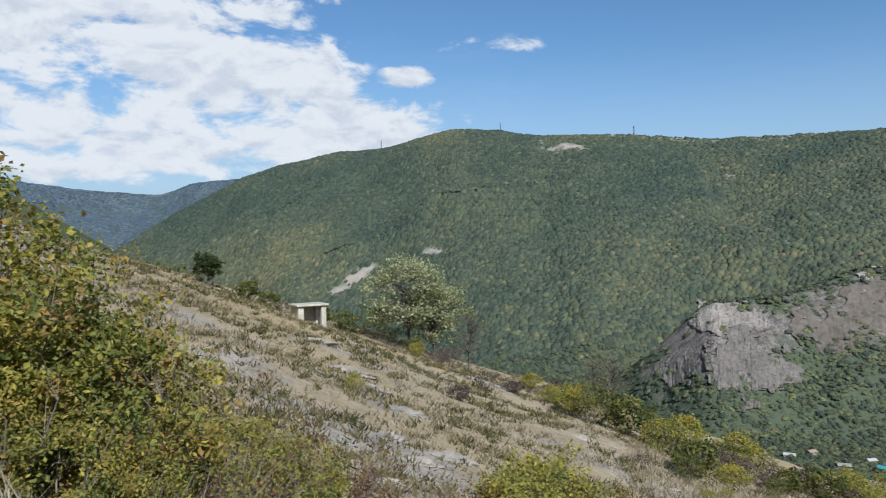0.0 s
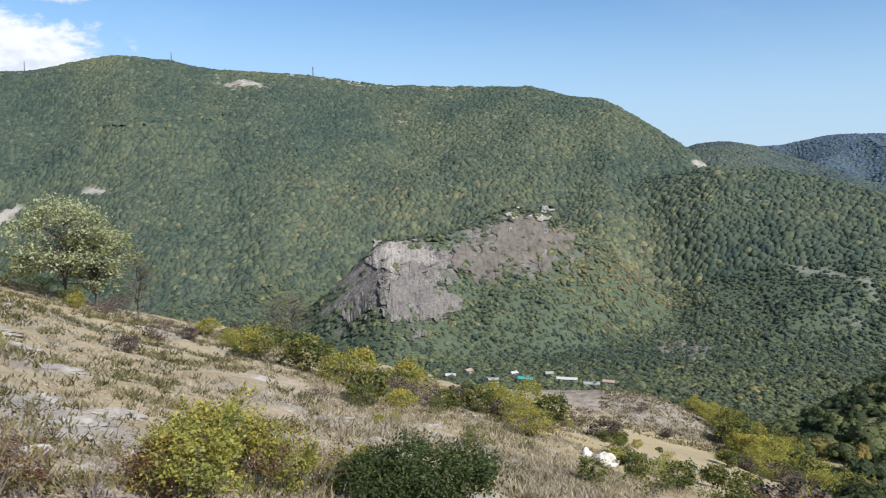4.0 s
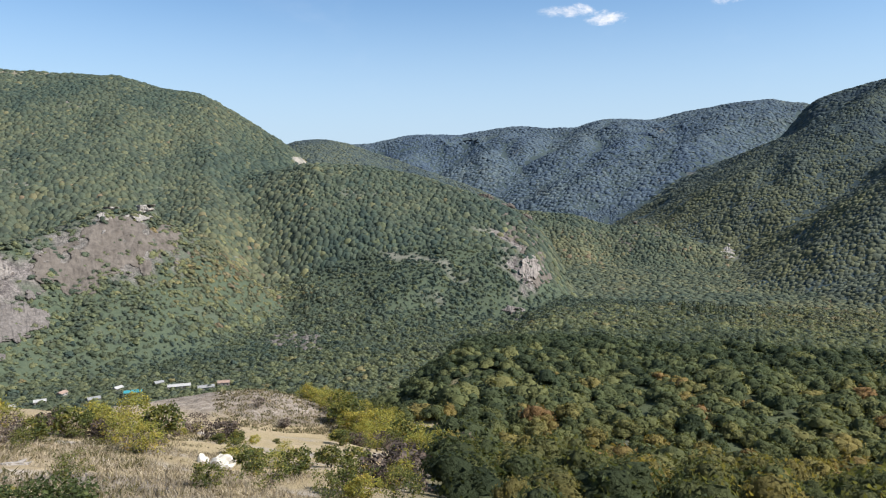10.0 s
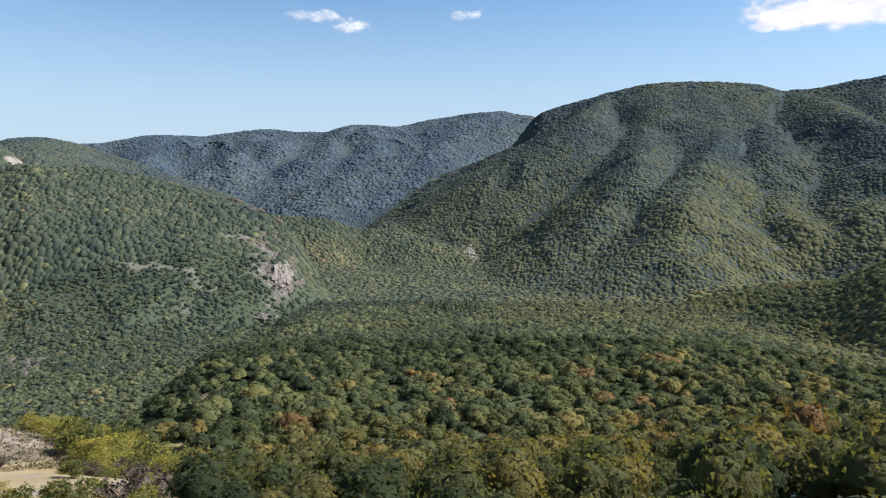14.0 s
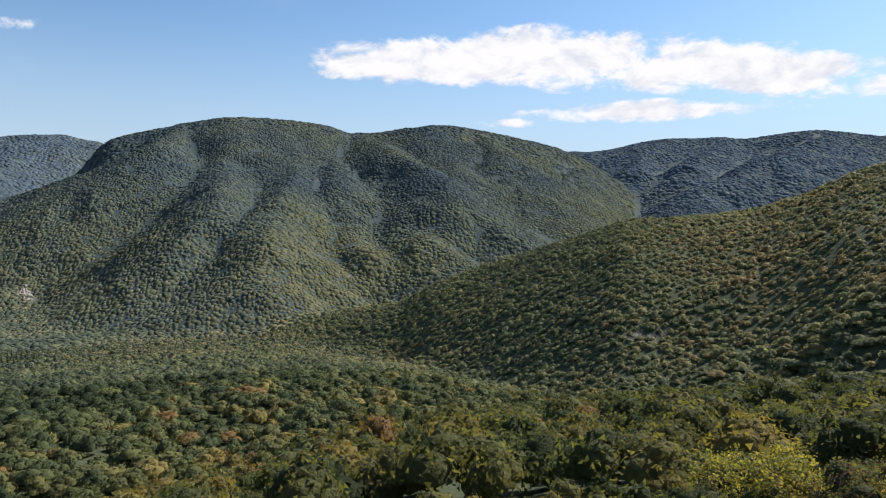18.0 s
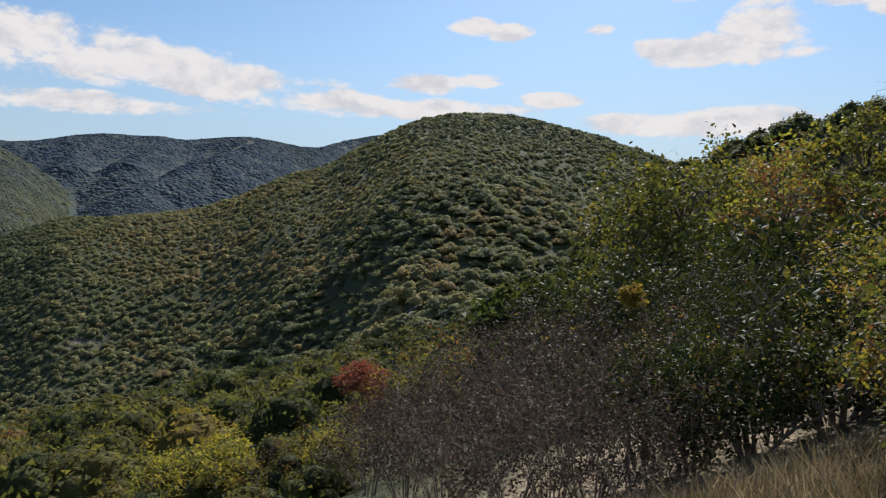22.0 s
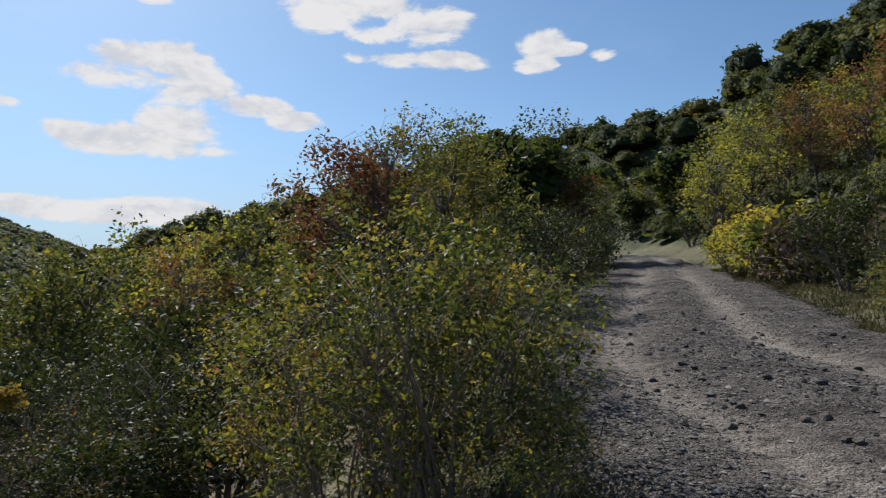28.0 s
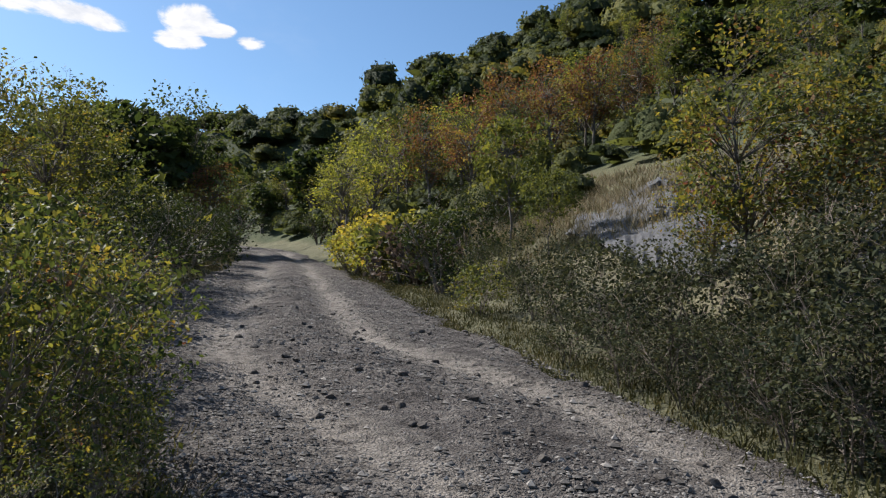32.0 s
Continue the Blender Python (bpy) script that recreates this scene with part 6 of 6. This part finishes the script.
def lattice(name, label, at, height, foot, head, bays, thick, arms=()):
    top = new(name)
    legs = [Vector((sx, sy, 0)) for sx, sy in ((-1, -1), (1, -1), (1, 1), (-1, 1))]

    def at_h(i, k):
        half = (foot + (head - foot) * k) / 2
        return Vector((legs[i].x * half, legs[i].y * half, height * k))
    for i in range(4):
        part("leg", bar(at_h(i, 0), at_h(i, 1), thick), steel_mat, top)
    ks = [1 - (1 - b / bays) ** 1.0 for b in range(bays + 1)]
    for b in range(bays):
        for i in range(4):
            j = (i + 1) % 4
            p, q = (i, j) if b % 2 else (j, i)
            part("brace", bar(at_h(p, ks[b]), at_h(q, ks[b + 1]), thick * 0.6, sides=4), steel_mat, top)
            part("strut", bar(at_h(i, ks[b + 1]), at_h(j, ks[b + 1]), thick * 0.6, sides=4), steel_mat, top)
    for h, ln in arms:
        part("crossarm", bar((-ln, 0, h), (ln, 0, h), thick), steel_mat, top)
    tagged(top, label, "pylon" if arms else "mast")
    top.matrix_basis = at
    return top


def pole(a, d, h, cross=True, twin=0.0):
    top = new("utility_pole")
    xs = (-twin / 2, twin / 2) if twin else (0,)
    for x in xs:
        part("post", bar((x, 0, -1), (x, 0, h), 0.13, r2=0.09), pole_mat, top)
    if cross:
        part("crossarm", box(-0.8 - twin / 2, 0.8 + twin / 2, 0.1, 0.22, h - 0.6, h - 0.45, 0.01), pole_mat, top)
    tagged(top, "old timber power line pole with a crossarm", "pole", "power line poles")
    top.matrix_basis = Matrix.Translation(spot(a, d)) @ pose(0, 0, 0, 0, 0, -a)


wall_mat = simple("whitewashed plaster", (0.17, 0.155, 0.14), (0.27, 0.25, 0.23), 1.2)
roof_mats = {"white": simple("pale sheet roof", (0.17, 0.17, 0.165), (0.25, 0.25, 0.24), 0.8, rough=0.6),
             "teal": simple("teal sheet roof", (0.03, 0.17, 0.19), (0.05, 0.25, 0.27), 0.8, rough=0.5),
             "grey": simple("grey slate roof", (0.22, 0.22, 0.21), (0.40, 0.39, 0.37), 0.8),
             "rust": simple("rusty roof", (0.18, 0.12, 0.09), (0.32, 0.24, 0.19), 0.8)}
pane_mat = simple("dark pane", (0.02, 0.025, 0.03), (0.05, 0.055, 0.06), 1.0, rough=0.15)


def house(a, d, ln, wd, h, roof, turn, pitch=1.6):
    top = new("house")
    part("wall", box(-ln / 2, ln / 2, -wd / 2, wd / 2, -2, h, 0.0), wall_mat, top)
    bm = bmesh.new()
    o = 0.5
    pts = [(-ln / 2 - o, -wd / 2 - o, h - 0.1), (ln / 2 + o, -wd / 2 - o, h - 0.1), (ln / 2 + o, wd / 2 + o, h - 0.1), (-ln / 2 - o, wd / 2 + o, h - 0.1),
           (-ln / 2 - o, 0, h + pitch), (ln / 2 + o, 0, h + pitch)]
    v = [bm.verts.new(p) for p in pts]
    for f in ((0, 1, 5, 4), (2, 3, 4, 5), (0, 4, 3), (1, 2, 5), (3, 2, 1, 0)):
        bm.faces.new([v[i] for i in f])
    part("roof", bm, roof_mats[roof], top, roof + " pitched roof")
    n = max(2, int(ln / 3.2))
    for side in (-1, 1):
        for k in range(n):
            x = -ln / 2 + (k + 0.5) * ln / n
            y = side * (wd / 2 + 0.02)
            part("window", box(x - 0.55, x + 0.55, y - 0.04, y + 0.04, 1.0, 2.3, 0.0), pane_mat, top)
    part("door", box(-ln / 2 - 0.05, -ln / 2 + 0.03, -0.5, 0.5, 0, 2.1, 0.0), steel_mat, top)
    tagged(top, "whitewashed valley house with a " + roof + " roof", "house", "village houses")
    top.matrix_basis = Matrix.Translation(spot(a, d)) @ pose(0, 0, 0, 0, 0, turn)


shelter()
lattice("pylon", "dark steel lattice pylon on the hillside", Matrix.Translation(spot(328.7, 112)) @ pose(0, 0, 0, 0, 0, 20), 17.5, 2.2, 0.8, 9, 0.07, ((15.2, 2.2), (16.8, 1.6)))
for a, d, h in ((355.3, 2140, 26), (364.6, 1985, 24), (374.7, 1910, 26)):
    lattice("mast", "thin steel mast on the mountain crest", Matrix.Translation(spot(a % 360, d)), h, 2.2, 0.8, 5, 0.35)
pole(27.45, 205, 6.5)
pole(24.0, 300, 8)
pole(33.0, 420, 8)
pole(8.6, 112, 6.0, True, 2.4)
for a, d, ln, wd, h, roof, turn in ((28.6, 662, 15, 9, 3.2, "white", -20), (31.2, 668, 22, 9, 4.0, "teal", -35), (30.2, 690, 12, 8, 3.0, "grey", 10), (25.2, 672, 14, 8, 3.2, "grey", -25),
                                     (26.6, 690, 12, 8, 3.4, "rust", 20), (34.4, 676, 30, 9, 3.4, "grey", -38), (36.3, 664, 22, 9, 3.2, "white", -30), (33.0, 694, 12, 8, 3.2, "white", -15), (37.6, 672, 16, 9, 3.8, "rust", -40), (23.4, 668, 10, 7, 3.0, "grey", -10)):
    house(a, d, ln * 0.62, wd * 0.66, h * 0.8, roof, turn)


def conifer(a, d, h, first=[]):
    m = Matrix.Translation(spot(a, d, 0.3))
    if first:
        return copy_thing(first[0], m @ Matrix.Diagonal((h / 15, h / 15, h / 15, 1)))
    top = new("conifer")
    part("trunk", bar((0, 0, 0), (0, 0, 4), 0.2, sides=5), bark_mat, top)
    rng = np.random.default_rng(3)
    vs, fs = [], []
    for k in range(90):
        z = 1.5 + 13.2 * (k / 90)
        r = 2.6 * (1 - k / 92)
        an = k * 2.4
        o = np.array([math.cos(an), math.sin(an)])
        p = np.array([-o[1], o[0]]) * 0.7 * r * 0.5
        vs += [(0, 0, z + 0.7), (*(o * r + p), z - 0.5), (*(o * r - p), z - 0.5)]
        fs.append((3 * k, 3 * k + 1, 3 * k + 2))
    me = mesh_of("crown", vs, fs, woods_mat)
    float_attribute(me, "tint", np.full(len(vs), 0.0))
    part("crown", me, None, top)
    tagged(top, "dark green planted conifer in the valley", "conifer", "conifer plot")
    top.matrix_basis = m
    first.append(top)


for k in range(16):
    conifer(73.0 + 0.24 * k + 0.1 * math.sin(k * 5), 900 + 26 * math.sin(k * 2.3), 13 + 3 * math.sin(k * 1.7))
